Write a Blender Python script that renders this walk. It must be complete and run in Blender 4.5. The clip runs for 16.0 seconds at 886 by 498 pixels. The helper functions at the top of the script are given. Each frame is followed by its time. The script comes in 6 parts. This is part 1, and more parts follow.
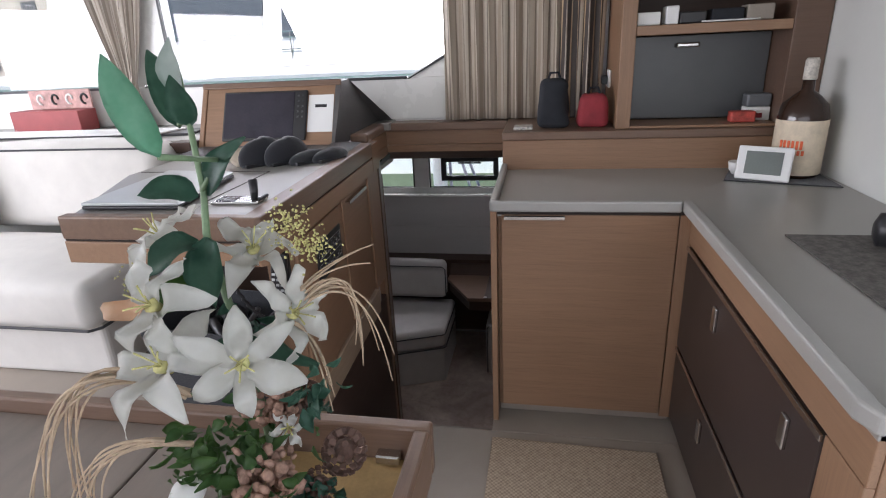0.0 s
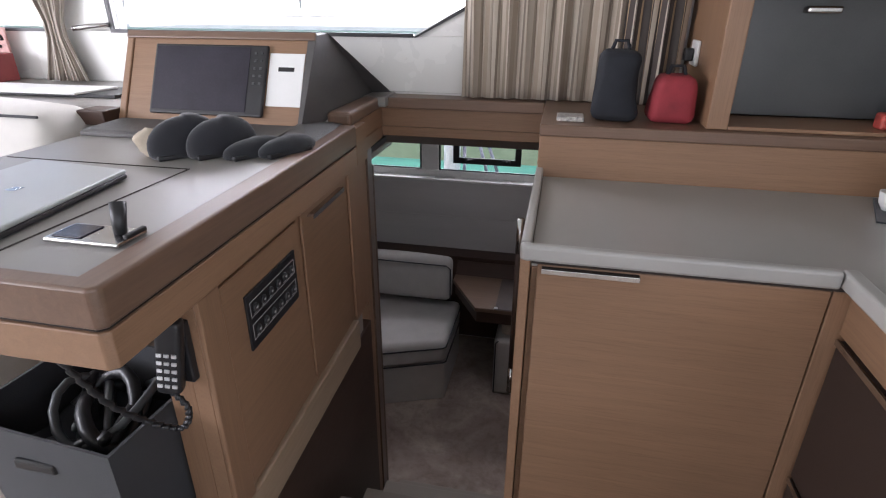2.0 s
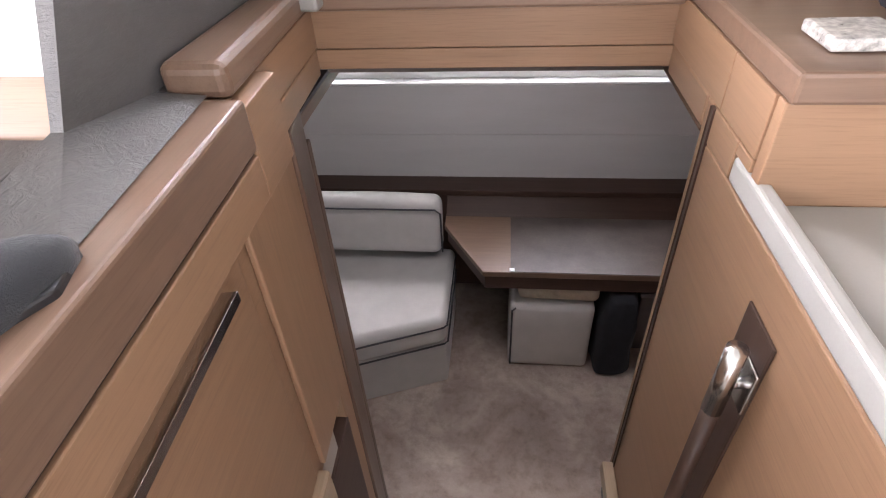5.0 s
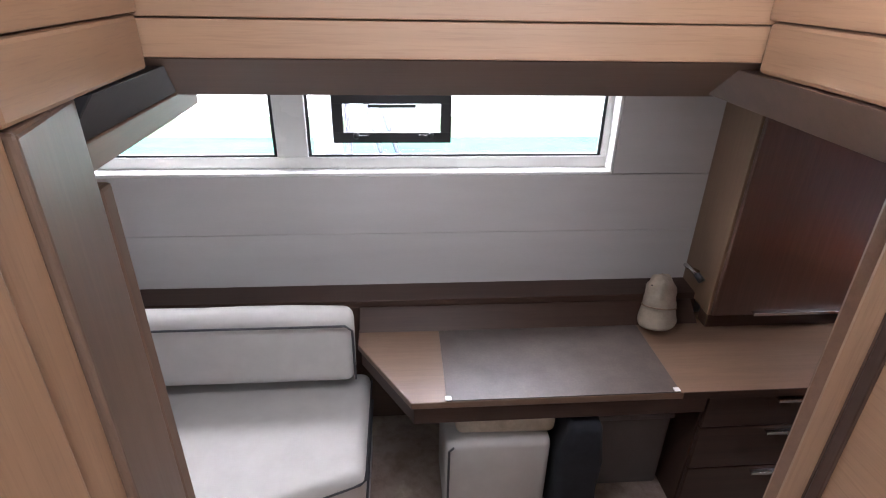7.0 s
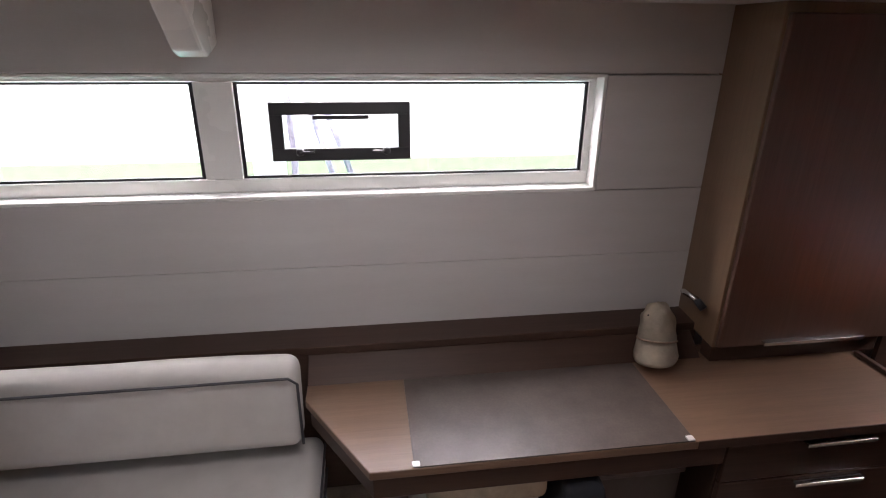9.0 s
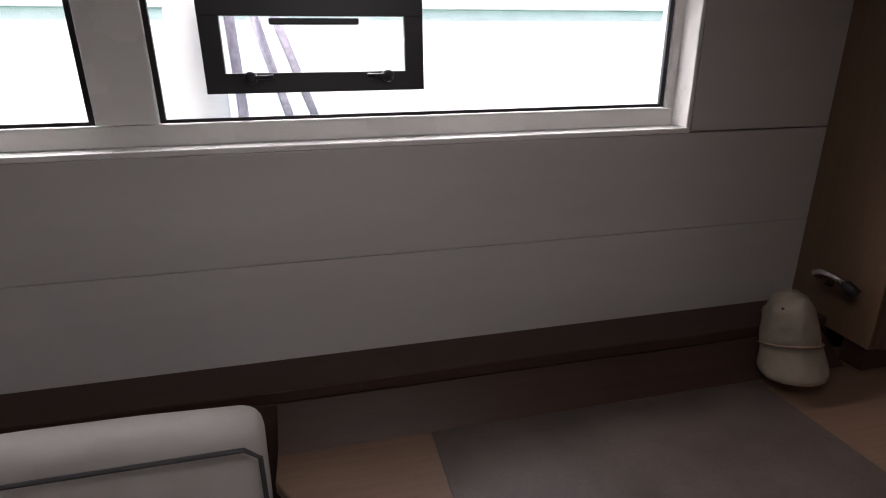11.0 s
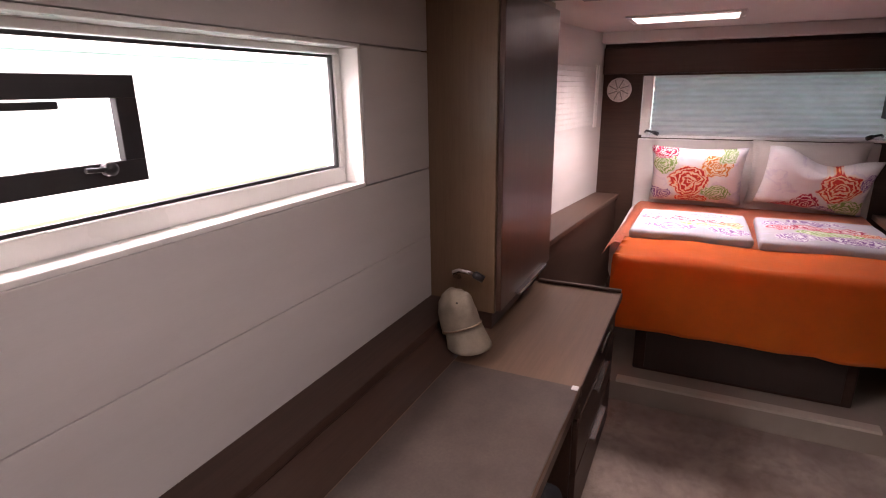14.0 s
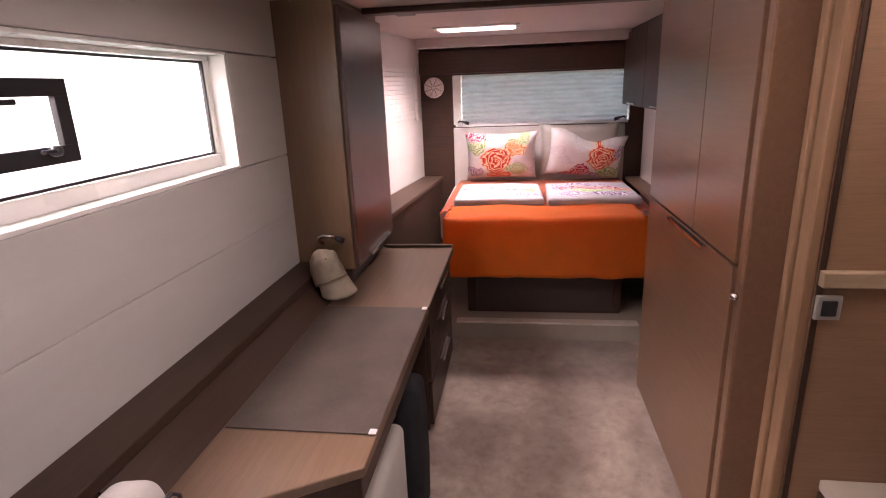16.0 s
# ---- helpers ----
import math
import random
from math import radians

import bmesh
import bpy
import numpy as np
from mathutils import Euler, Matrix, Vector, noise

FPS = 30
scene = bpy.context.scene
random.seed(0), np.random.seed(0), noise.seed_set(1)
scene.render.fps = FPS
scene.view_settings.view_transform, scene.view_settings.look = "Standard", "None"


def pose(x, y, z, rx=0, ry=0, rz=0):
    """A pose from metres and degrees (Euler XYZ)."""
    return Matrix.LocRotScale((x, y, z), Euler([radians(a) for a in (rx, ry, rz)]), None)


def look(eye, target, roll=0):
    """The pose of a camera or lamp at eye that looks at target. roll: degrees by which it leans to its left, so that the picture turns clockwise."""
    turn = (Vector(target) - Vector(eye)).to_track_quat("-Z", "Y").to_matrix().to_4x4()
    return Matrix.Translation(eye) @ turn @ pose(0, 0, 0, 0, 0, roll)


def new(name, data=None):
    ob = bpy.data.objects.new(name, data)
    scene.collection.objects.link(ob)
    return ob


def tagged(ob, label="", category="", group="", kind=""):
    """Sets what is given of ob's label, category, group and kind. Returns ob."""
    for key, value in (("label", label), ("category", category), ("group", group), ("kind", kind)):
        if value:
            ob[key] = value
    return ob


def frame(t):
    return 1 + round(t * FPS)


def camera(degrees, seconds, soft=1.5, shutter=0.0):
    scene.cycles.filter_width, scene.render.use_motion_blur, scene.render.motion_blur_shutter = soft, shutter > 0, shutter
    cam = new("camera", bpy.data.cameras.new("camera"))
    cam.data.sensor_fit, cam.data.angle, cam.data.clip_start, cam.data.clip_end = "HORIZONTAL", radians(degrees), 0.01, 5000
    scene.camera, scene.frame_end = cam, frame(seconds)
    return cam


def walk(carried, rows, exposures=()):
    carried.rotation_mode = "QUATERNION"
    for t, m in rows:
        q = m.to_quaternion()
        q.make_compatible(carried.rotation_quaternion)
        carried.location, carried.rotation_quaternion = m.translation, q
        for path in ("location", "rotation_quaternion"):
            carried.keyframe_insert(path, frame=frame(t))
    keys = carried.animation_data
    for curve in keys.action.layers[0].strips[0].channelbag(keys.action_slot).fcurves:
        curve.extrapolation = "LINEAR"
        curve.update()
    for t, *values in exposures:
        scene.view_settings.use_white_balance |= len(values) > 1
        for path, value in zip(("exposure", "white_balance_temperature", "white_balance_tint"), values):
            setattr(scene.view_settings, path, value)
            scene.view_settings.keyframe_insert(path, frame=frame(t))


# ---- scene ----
cam = camera(78.2, 16.0, soft=1.1)
PATH = [
    (0, (0.777, 0.11, 1.439), (0.427, 1.951, 0.742), -2.8),
    (0.5, (0.787, 0.261, 1.437), (0.436, 2.09, 0.706), -1.2),
    (1, (0.79, 0.441, 1.432), (0.428, 2.262, 0.687), -0.3),
    (1.5, (0.715, 0.644, 1.44), (0.339, 2.461, 0.694), -0.2),
    (2, (0.659, 0.838, 1.402), (0.284, 2.625, 0.585), 0.3),
    (2.5, (0.614, 1.101, 1.374), (0.254, 2.82, 0.415), 1.2),
    (3, (0.533, 1.311, 1.353), (0.183, 2.959, 0.274), 1.0),
    (3.2, (0.484, 1.388, 1.35), (0.145, 3.009, 0.229), -0.7),
    (5.3, (0.249, 2.058, 1.257), (0.088, 3.61, 0.006), -3.4),
    (5.5, (0.219, 2.099, 1.228), (0.14, 3.66, -0.02), -1.8),
    (6, (0.231, 2.229, 1.114), (0.188, 3.833, -0.08), -1.2),
    (6.3, (0.239, 2.303, 1.04), (0.217, 3.931, -0.121), -1.0),
    (6.5, (0.241, 2.345, 1.019), (0.263, 3.998, -0.107), -0.4),
    (7, (0.198, 2.415, 0.985), (0.351, 4.194, 0.084), 1.2),
    (7.5, (0.208, 2.425, 0.978), (0.386, 4.222, 0.119), 1.0),
    (8, (0.214, 2.46, 0.925), (0.448, 4.261, 0.088), 1.0),
    (8.5, (0.224, 2.6, 0.815), (0.499, 4.431, 0.06), 2.3),
    (9, (0.254, 2.69, 0.776), (0.519, 4.53, 0.039), 0.6),
    (11.5, (0.052, 3.501, 0.371), (0.612, 5.314, -0.261), -1.6),
    (12, (-0.097, 3.585, 0.443), (0.83, 5.231, -0.215), -2.8),
    (12.5, (-0.227, 3.585, 0.443), (0.985, 5.028, -0.228), -2.2),
    (13, (-0.299, 3.601, 0.474), (1.108, 4.846, -0.213), -1.3),
    (13.5, (-0.336, 3.649, 0.498), (1.252, 4.707, -0.099), -1.1),
    (14, (-0.34, 3.663, 0.511), (1.391, 4.491, -0.052), -0.7),
    (14.5, (-0.415, 3.656, 0.503), (1.398, 4.284, -0.06), -1.6),
    (15, (-0.531, 3.612, 0.487), (1.329, 4.075, -0.084), -1.6),
    (15.5, (-0.706, 3.572, 0.485), (1.175, 3.946, -0.083), -1.8),
    (16, (-0.892, 3.562, 0.486), (1.007, 3.832, -0.08), -2.2),
]
EXPOSURES = [(0.0, 0.36, 6000, 19), (1.5, 0.36, 6000, 19), (2.0, 0.6, 6000, 20), (3.0, 1.85, 5900, 19), (5.5, 2.35, 6250, 22), (6.5, 2.75, 5950, 20), (8.0, 2.85, 6100, 19), (8.5, 2.78, 6300, 22), (9.0, 2.38, 6450, 23), (11.5, 1.2, 6550, 23), (12.5, 1.85, 6750, 29), (13.5, 2.35, 7150, 38), (15.0, 2.42, 7300, 38), (16.0, 2.8, 7400, 39)]
walk(cam, [(t, look(eye, aim, roll)) for t, eye, aim, roll in PATH], EXPOSURES)

# ---- world, sun and exposure ----
world = bpy.data.worlds.new("sky")
scene.world = world
world.use_nodes = True
wn = world.node_tree
sky = wn.nodes.new("ShaderNodeTexSky")
sky.sky_type = "NISHITA"
sky.sun_disc = False
sky.sun_elevation, sky.sun_rotation = radians(58), radians(200)
sky.air_density, sky.dust_density = 1.0, 3.0
wn.nodes["Background"].inputs["Strength"].default_value = 0.15
wn.links.new(sky.outputs[0], wn.nodes["Background"].inputs["Color"])
sun = new("sun", bpy.data.lights.new("sun", "SUN"))
sun.data.energy, sun.data.angle, sun.data.color = 4.0, radians(0.6), (1.0, 0.95, 0.88)
sun.matrix_world = look((-2.0, -6.0, 10.0), (0.0, 0.0, 0.0))


def daylight(name, centre, aim, w, h, watts, color=(1.0, 0.98, 0.95)):
    """An area lamp for the sky's light through an opening, set in it or unseen outside; also a fill."""
    lamp = new(name, bpy.data.lights.new(name, "AREA"))
    lamp.data.shape, lamp.data.size, lamp.data.size_y = "RECTANGLE", w, h
    lamp.data.energy, lamp.data.color = watts, color
    lamp.matrix_world = look(centre, aim)
    return lamp


daylight("daylight_port", (-0.4, -1.78, 1.55), (-0.4, 3.0, 0.9), 3.6, 0.8, 14)
daylight("daylight_cockpit_door", (1.84, -0.5, 1.1), (-1.0, 0.6, 0.6), 1.5, 1.7, 15)
daylight("daylight_forward", (-3.24, 0.5, 1.55), (0.6, 1.9, 0.9), 3.4, 0.7, 78)
# the next two hang outside, out of view, adding light through the windows
daylight("daylight_hull_side", (-0.2, 5.9, 1.75), (-0.1, 4.3, 0.0), 3.2, 1.2, 70)
daylight("daylight_starboard", (-1.0, 4.6, 2.6), (-0.3, 2.2, 0.9), 3.2, 0.8, 60)
hatch_light = daylight("daylight_berth_hatch", (3.16, 3.84, 0.90), (3.16, 3.84, 0.0), 0.28, 0.52, 3.5)
hatch_light.data.spread = radians(120)
# added fill over the desk; no hatch is known in that ceiling
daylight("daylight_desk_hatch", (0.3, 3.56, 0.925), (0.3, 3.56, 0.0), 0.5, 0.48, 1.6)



# ---- materials ----
def shader(name):
    m = bpy.data.materials.new(name)
    m.use_nodes = True
    return m, m.node_tree.nodes, m.node_tree.links, m.node_tree.nodes["Principled BSDF"]


def coords(nodes, links, stretch):
    tc, mp = nodes.new("ShaderNodeTexCoord"), nodes.new("ShaderNodeMapping")
    mp.inputs["Scale"].default_value = stretch
    links.new(tc.outputs["Object"], mp.inputs["Vector"])
    return mp.outputs[0]


def noise_node(nodes, links, vec, scale, detail=4.0, rough=0.6, distort=0.0):
    n = nodes.new("ShaderNodeTexNoise")
    n.inputs["Scale"].default_value, n.inputs["Detail"].default_value = scale, detail
    n.inputs["Roughness"].default_value, n.inputs["Distortion"].default_value = rough, distort
    links.new(vec, n.inputs["Vector"])
    return n.outputs["Fac"]


def ramp(nodes, links, fac, stops, hard=False):
    r = nodes.new("ShaderNodeValToRGB")
    r.color_ramp.interpolation = "CONSTANT" if hard else "LINEAR"
    while len(r.color_ramp.elements) < len(stops):
        r.color_ramp.elements.new(0.5)
    for e, (p, c) in zip(r.color_ramp.elements, stops):
        e.position, e.color = p, (*c, 1)
    links.new(fac, r.inputs["Fac"])
    return r.outputs["Color"]


def mixed(nodes, links, fac, a, b, mode="MIX"):
    m = nodes.new("ShaderNodeMix")
    m.data_type, m.blend_type = "RGBA", mode
    for sock, v in ((m.inputs[0], fac), (m.inputs[6], a), (m.inputs[7], b)):
        if isinstance(v, (int, float)):
            sock.default_value = v
        elif isinstance(v, tuple):
            sock.default_value = (*v, 1)
        else:
            links.new(v, sock)
    return m.outputs[2]


def bumped(nodes, links, bsdf, height, strength, distance=0.002):
    b = nodes.new("ShaderNodeBump")
    b.inputs["Strength"].default_value, b.inputs["Distance"].default_value = strength, distance
    links.new(height, b.inputs["Height"])
    links.new(b.outputs[0], bsdf.inputs["Normal"])


def tint(c, f):
    return tuple(min(1.0, v * f) for v in c)


def plain(name, color, rough=0.6, metal=0.0, var=0.12, scale=6.0, fine=160.0, bump=0.15, stretch=(1, 1, 1), sheen=0.0, coat=0.0):
    m, n, l, b = shader(name)
    v = coords(n, l, stretch)
    big, small = noise_node(n, l, v, scale), noise_node(n, l, v, fine, 3.0)
    c1 = ramp(n, l, big, [(0.3, tint(color, 1 - var)), (0.7, tint(color, 1 + var))])
    c2 = ramp(n, l, small, [(0.3, (1 - var * 0.6,) * 3), (0.7, (1.0,) * 3)])
    l.new(mixed(n, l, 1.0, c1, c2, "MULTIPLY"), b.inputs["Base Color"])
    r = n.new("ShaderNodeMapRange")
    r.inputs["To Min"].default_value, r.inputs["To Max"].default_value = max(0.02, rough - 0.08), min(1, rough + 0.08)
    l.new(big, r.inputs["Value"])
    l.new(r.outputs[0], b.inputs["Roughness"])
    b.inputs["Metallic"].default_value = metal
    b.inputs["Sheen Weight"].default_value = sheen
    b.inputs["Coat Weight"].default_value = coat
    if bump:
        bumped(n, l, b, small, bump)
    return m


def wood(name, color, axis="x", rough=0.42, contrast=0.13, bump=0.06):
    """Satin oak veneer with its grain along one axis."""
    m, n, l, b = shader(name)
    lo, hi = 2.2, 60.0
    st = {"x": (lo, hi, hi), "y": (hi, lo, hi), "z": (hi, hi, lo)}[axis]
    v = coords(n, l, st)
    grain = noise_node(n, l, v, 1.0, 6.0, 0.65, 0.6)
    pores = noise_node(n, l, v, 5.5, 3.0, 0.7)
    broad = noise_node(n, l, coords(n, l, (1, 1, 1)), 2.2, 2.0)
    c = ramp(n, l, grain, [(0.3, tint(color, 1 - contrast)), (0.52, color), (0.72, tint(color, 1 + contrast))])
    c = mixed(n, l, 1.0, c, ramp(n, l, pores, [(0.34, (0.88, 0.86, 0.84)), (0.5, (1, 1, 1))]), "MULTIPLY")
    c = mixed(n, l, 1.0, c, ramp(n, l, broad, [(0.3, (0.9, 0.89, 0.88)), (0.7, (1, 1, 1))]), "MULTIPLY")
    rnd = n.new("ShaderNodeObjectInfo")
    c = mixed(n, l, 1.0, c, ramp(n, l, rnd.outputs["Random"], [(0.0, (0.93, 0.92, 0.91)), (1.0, (1, 1, 1))]), "MULTIPLY")
    l.new(c, b.inputs["Base Color"])
    r = n.new("ShaderNodeMapRange")
    r.inputs["To Min"].default_value, r.inputs["To Max"].default_value = rough - 0.06, rough + 0.1
    l.new(pores, r.inputs["Value"])
    l.new(r.outputs[0], b.inputs["Roughness"])
    bumped(n, l, b, pores, bump, 0.001)
    return m


def glass(name, tinted=(1, 1, 1), rough=0.0):
    m, n, l, b = shader(name)
    b.inputs["Base Color"].default_value = (*tinted, 1)
    b.inputs["Transmission Weight"].default_value, b.inputs["Roughness"].default_value = 1.0, rough
    b.inputs["IOR"].default_value = 1.45
    return m


OAK = (0.30, 0.178, 0.105)
oak_x, oak_y, oak_z = (wood("oak_" + a, OAK, a, contrast=0.09) for a in "xyz")
oak_pale = wood("oak_pale", (0.38, 0.28, 0.19), "y", contrast=0.1)
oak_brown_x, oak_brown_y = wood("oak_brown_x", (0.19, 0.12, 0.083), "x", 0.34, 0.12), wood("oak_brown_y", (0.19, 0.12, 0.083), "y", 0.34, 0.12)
walnut_x, walnut_y, walnut_z = (wood("walnut_" + a, (0.066, 0.038, 0.028), a, 0.42, 0.16) for a in "xyz")
for dark in (walnut_x, walnut_y, walnut_z):
    dark.node_tree.nodes["Principled BSDF"].inputs["Specular IOR Level"].default_value = 0.3
dark_lam = plain("dark_laminate", (0.045, 0.031, 0.027), 0.38, var=0.15, scale=3, fine=220, bump=0.05)
grey_top = plain("grey_laminate", (0.27, 0.258, 0.24), 0.32, var=0.05, scale=4, fine=300, bump=0.04)
galley_grey = plain("galley_laminate", (0.31, 0.30, 0.278), 0.32, var=0.05, scale=4, fine=300, bump=0.04)
grey_lip = plain("grey_solid_surface", (0.345, 0.338, 0.318), 0.3, var=0.06, scale=5, fine=260, bump=0.04)
desk_mat_m = plain("desk_laminate", (0.085, 0.065, 0.056), 0.42, var=0.3, scale=7, fine=120, bump=0.05)
white_gel = plain("white_gelcoat", (0.78, 0.78, 0.75), 0.28, var=0.03, scale=3, fine=200, bump=0.03)
white_wall = plain("white_vinyl", (0.66, 0.67, 0.64), 0.55, var=0.04, scale=3, fine=350, bump=0.1)
hull_vinyl = plain("grey_white_vinyl", (0.56, 0.545, 0.53), 0.55, var=0.05, scale=2.5, fine=90, bump=0.12, stretch=(0.5, 1, 3))
ceil_vinyl = plain("ceiling_vinyl", (0.50, 0.455, 0.43), 0.6, var=0.04, scale=3, fine=300, bump=0.1)
fabric = plain("cream_fabric", (0.52, 0.50, 0.475), 0.85, var=0.06, scale=9, fine=900, bump=0.3, sheen=0.2)
fabric_white = plain("white_fabric", (0.66, 0.64, 0.6), 0.85, var=0.05, scale=9, fine=900, bump=0.3, sheen=0.2)
piping = plain("dark_piping", (0.05, 0.05, 0.055), 0.7)


def carpet_material():
    """Short beige pile with broad worn patches, darker blotches and a fine nap."""
    m, n, l, b = shader("beige_carpet")
    v = coords(n, l, (1, 1, 1))
    patch = ramp(n, l, noise_node(n, l, v, 2.3, 6, 0.62, 0.5), [(0.34, (0.31, 0.235, 0.197)), (0.5, (0.44, 0.35, 0.295)), (0.66, (0.60, 0.51, 0.43))])
    blot = ramp(n, l, noise_node(n, l, v, 16, 5, 0.7), [(0.32, (0.74, 0.72, 0.70)), (0.55, (1, 1, 1))])
    nap = noise_node(n, l, v, 330, 3, 0.7)
    c = mixed(n, l, 1.0, patch, blot, "MULTIPLY")
    l.new(mixed(n, l, 1.0, c, ramp(n, l, nap, [(0.3, (0.78, 0.77, 0.76)), (0.7, (1, 1, 1))]), "MULTIPLY"), b.inputs["Base Color"])
    b.inputs["Roughness"].default_value, b.inputs["Sheen Weight"].default_value = 0.95, 0.3
    bumped(n, l, b, nap, 0.8, 0.003)
    return m


carpet = carpet_material()
deck_floor = plain("beige_floor", (0.33, 0.285, 0.24), 0.5, var=0.08, scale=4, fine=200, bump=0.05)
felt = plain("charcoal_felt", (0.024, 0.026, 0.031), 0.95, var=0.2, scale=14, fine=500, bump=0.5, sheen=0.2)
black_cloth = plain("black_cloth", (0.018, 0.02, 0.026), 0.9, var=0.3, scale=14, fine=500, bump=0.4)
navy_felt = plain("grey_wool", (0.021, 0.022, 0.028), 0.95, var=0.2, scale=16, fine=600, bump=0.5, sheen=0.3)
red_cloth = plain("red_cloth", (0.28, 0.03, 0.04), 0.8, var=0.2, scale=14, fine=500, bump=0.4)
red_box_m = plain("red_card", (0.33, 0.07, 0.07), 0.6, var=0.15)
chrome = plain("brushed_steel", (0.62, 0.61, 0.6), 0.22, 1.0, var=0.06, scale=20, bump=0.03)
black_plastic = plain("black_plastic", (0.02, 0.02, 0.022), 0.4, var=0.2, bump=0.05)
groove = plain("dark_joint", (0.03, 0.022, 0.018), 0.8)
white_plastic = plain("white_plastic", (0.78, 0.78, 0.77), 0.35, var=0.03, bump=0.03)
grey_door = plain("anthracite_panel", (0.085, 0.09, 0.093), 0.3, var=0.12, scale=3, bump=0.04)
screen_m = plain("dark_screen", (0.03, 0.027, 0.04), 0.16, var=0.25, scale=5, bump=0.0)
laptop_m = plain("silver_grey_lid", (0.46, 0.48, 0.48), 0.36, 0.3, var=0.06, bump=0.03)
beige_cloth = plain("beige_canvas", (0.52, 0.45, 0.35), 0.9, var=0.18, scale=16, fine=700, bump=0.5)
water_m = plain("sea_water", (0.06, 0.23, 0.185), 0.12, var=0.3, scale=0.8, fine=6, bump=0.6, stretch=(1, 2, 1))
concrete = plain("quay_concrete", (0.42, 0.40, 0.33), 0.85, var=0.15, scale=2, fine=40)
paper = plain("white_paper", (0.8, 0.8, 0.78), 0.7, var=0.03, bump=0.05)
pane_m = glass("clear_glass")


def leather_material():
    m, n, l, b = shader("grey_leather")
    v = coords(n, l, (1, 1, 3.2))
    w = noise_node(n, l, v, 55, 5, 0.65, 2.0)
    c = ramp(n, l, noise_node(n, l, v, 4), [(0.3, (0.070, 0.066, 0.065)), (0.7, (0.100, 0.094, 0.092))])
    l.new(c, b.inputs["Base Color"])
    b.inputs["Roughness"].default_value = 0.5
    bumped(n, l, b, w, 0.5, 0.004)
    return m


leather = leather_material()

# ---- building helpers ----


def thing(name, base, label, category, group="", kind=""):
    e = new(name)
    e.empty_display_size = 0.05
    e.location = base
    return tagged(e, label, category, group, kind)


def mesh_of(name, bm, material, smooth=False):
    me = bpy.data.meshes.new(name)
    bmesh.ops.recalc_face_normals(bm, faces=bm.faces)
    bm.to_mesh(me)
    bm.free()
    me.materials.append(material)
    if smooth:
        for p in me.polygons:
            p.use_smooth = True
    return me


def part(name, bm, material, parent, label="", smooth=False):
    ob = new(name, bm if isinstance(bm, bpy.types.Mesh) else mesh_of(name, bm, material, smooth))
    if parent is not None:
        ob.parent = parent
        ob.matrix_parent_inverse = parent.matrix_basis.inverted()
    if label:
        tagged(ob, label)
    return ob


def setting(name, bm, material, label, category="", smooth=False):
    return tagged(new(name, mesh_of(name, bm, material, smooth)), label, category or name.split("_")[0], "", "structure")


def add_box(bm, x0, x1, y0, y1, z0, z1, bevel=0.0, seg=2):
    t = bmesh.new()
    vs = [t.verts.new((x, y, z)) for x in (x0, x1) for y in (y0, y1) for z in (z0, z1)]
    for f in ((0, 1, 3, 2), (4, 6, 7, 5), (0, 4, 5, 1), (2, 3, 7, 6), (0, 2, 6, 4), (1, 5, 7, 3)):
        t.faces.new([vs[i] for i in f])
    if bevel:
        bmesh.ops.bevel(t, geom=t.edges[:], offset=bevel, segments=seg, affect="EDGES", profile=0.5)
    return join(bm, t)


def join(bm, t, m=None):
    if m is not None:
        bmesh.ops.transform(t, matrix=m, verts=t.verts)
    me = bpy.data.meshes.new("tmp")
    t.to_mesh(me)
    t.free()
    bm.from_mesh(me)
    bpy.data.meshes.remove(me)
    return bm


def box(x0, x1, y0, y1, z0, z1, bevel=0.003, seg=2):
    return add_box(bmesh.new(), x0, x1, y0, y1, z0, z1, bevel, seg)


def slab(points, z0, z1, bevel=0.003, seg=2):
    """A plate with the outline given in plan."""
    bm = bmesh.new()
    lo, hi = [bm.verts.new((x, y, z0)) for x, y in points], [bm.verts.new((x, y, z1)) for x, y in points]
    bm.faces.new(lo[::-1]), bm.faces.new(hi)
    n = len(points)
    for i in range(n):
        bm.faces.new((lo[i], lo[(i + 1) % n], hi[(i + 1) % n], hi[i]))
    bmesh.ops.recalc_face_normals(bm, faces=bm.faces)
    if bevel:
        bmesh.ops.bevel(bm, geom=bm.edges[:], offset=bevel, segments=seg, affect="EDGES", profile=0.5)
    return bm


def prism(points, a0, a1, axis="x", bevel=0.002):
    """A bar with its cross-section given and its length along an axis."""
    bm = slab(points, a0, a1, bevel)
    m = {"x": Matrix(((0, 0, 1, 0), (1, 0, 0, 0), (0, 1, 0, 0), (0, 0, 0, 1))),
         "y": Matrix(((1, 0, 0, 0), (0, 0, 1, 0), (0, 1, 0, 0), (0, 0, 0, 1)))}[axis]
    bmesh.ops.transform(bm, matrix=m, verts=bm.verts)
    return bm


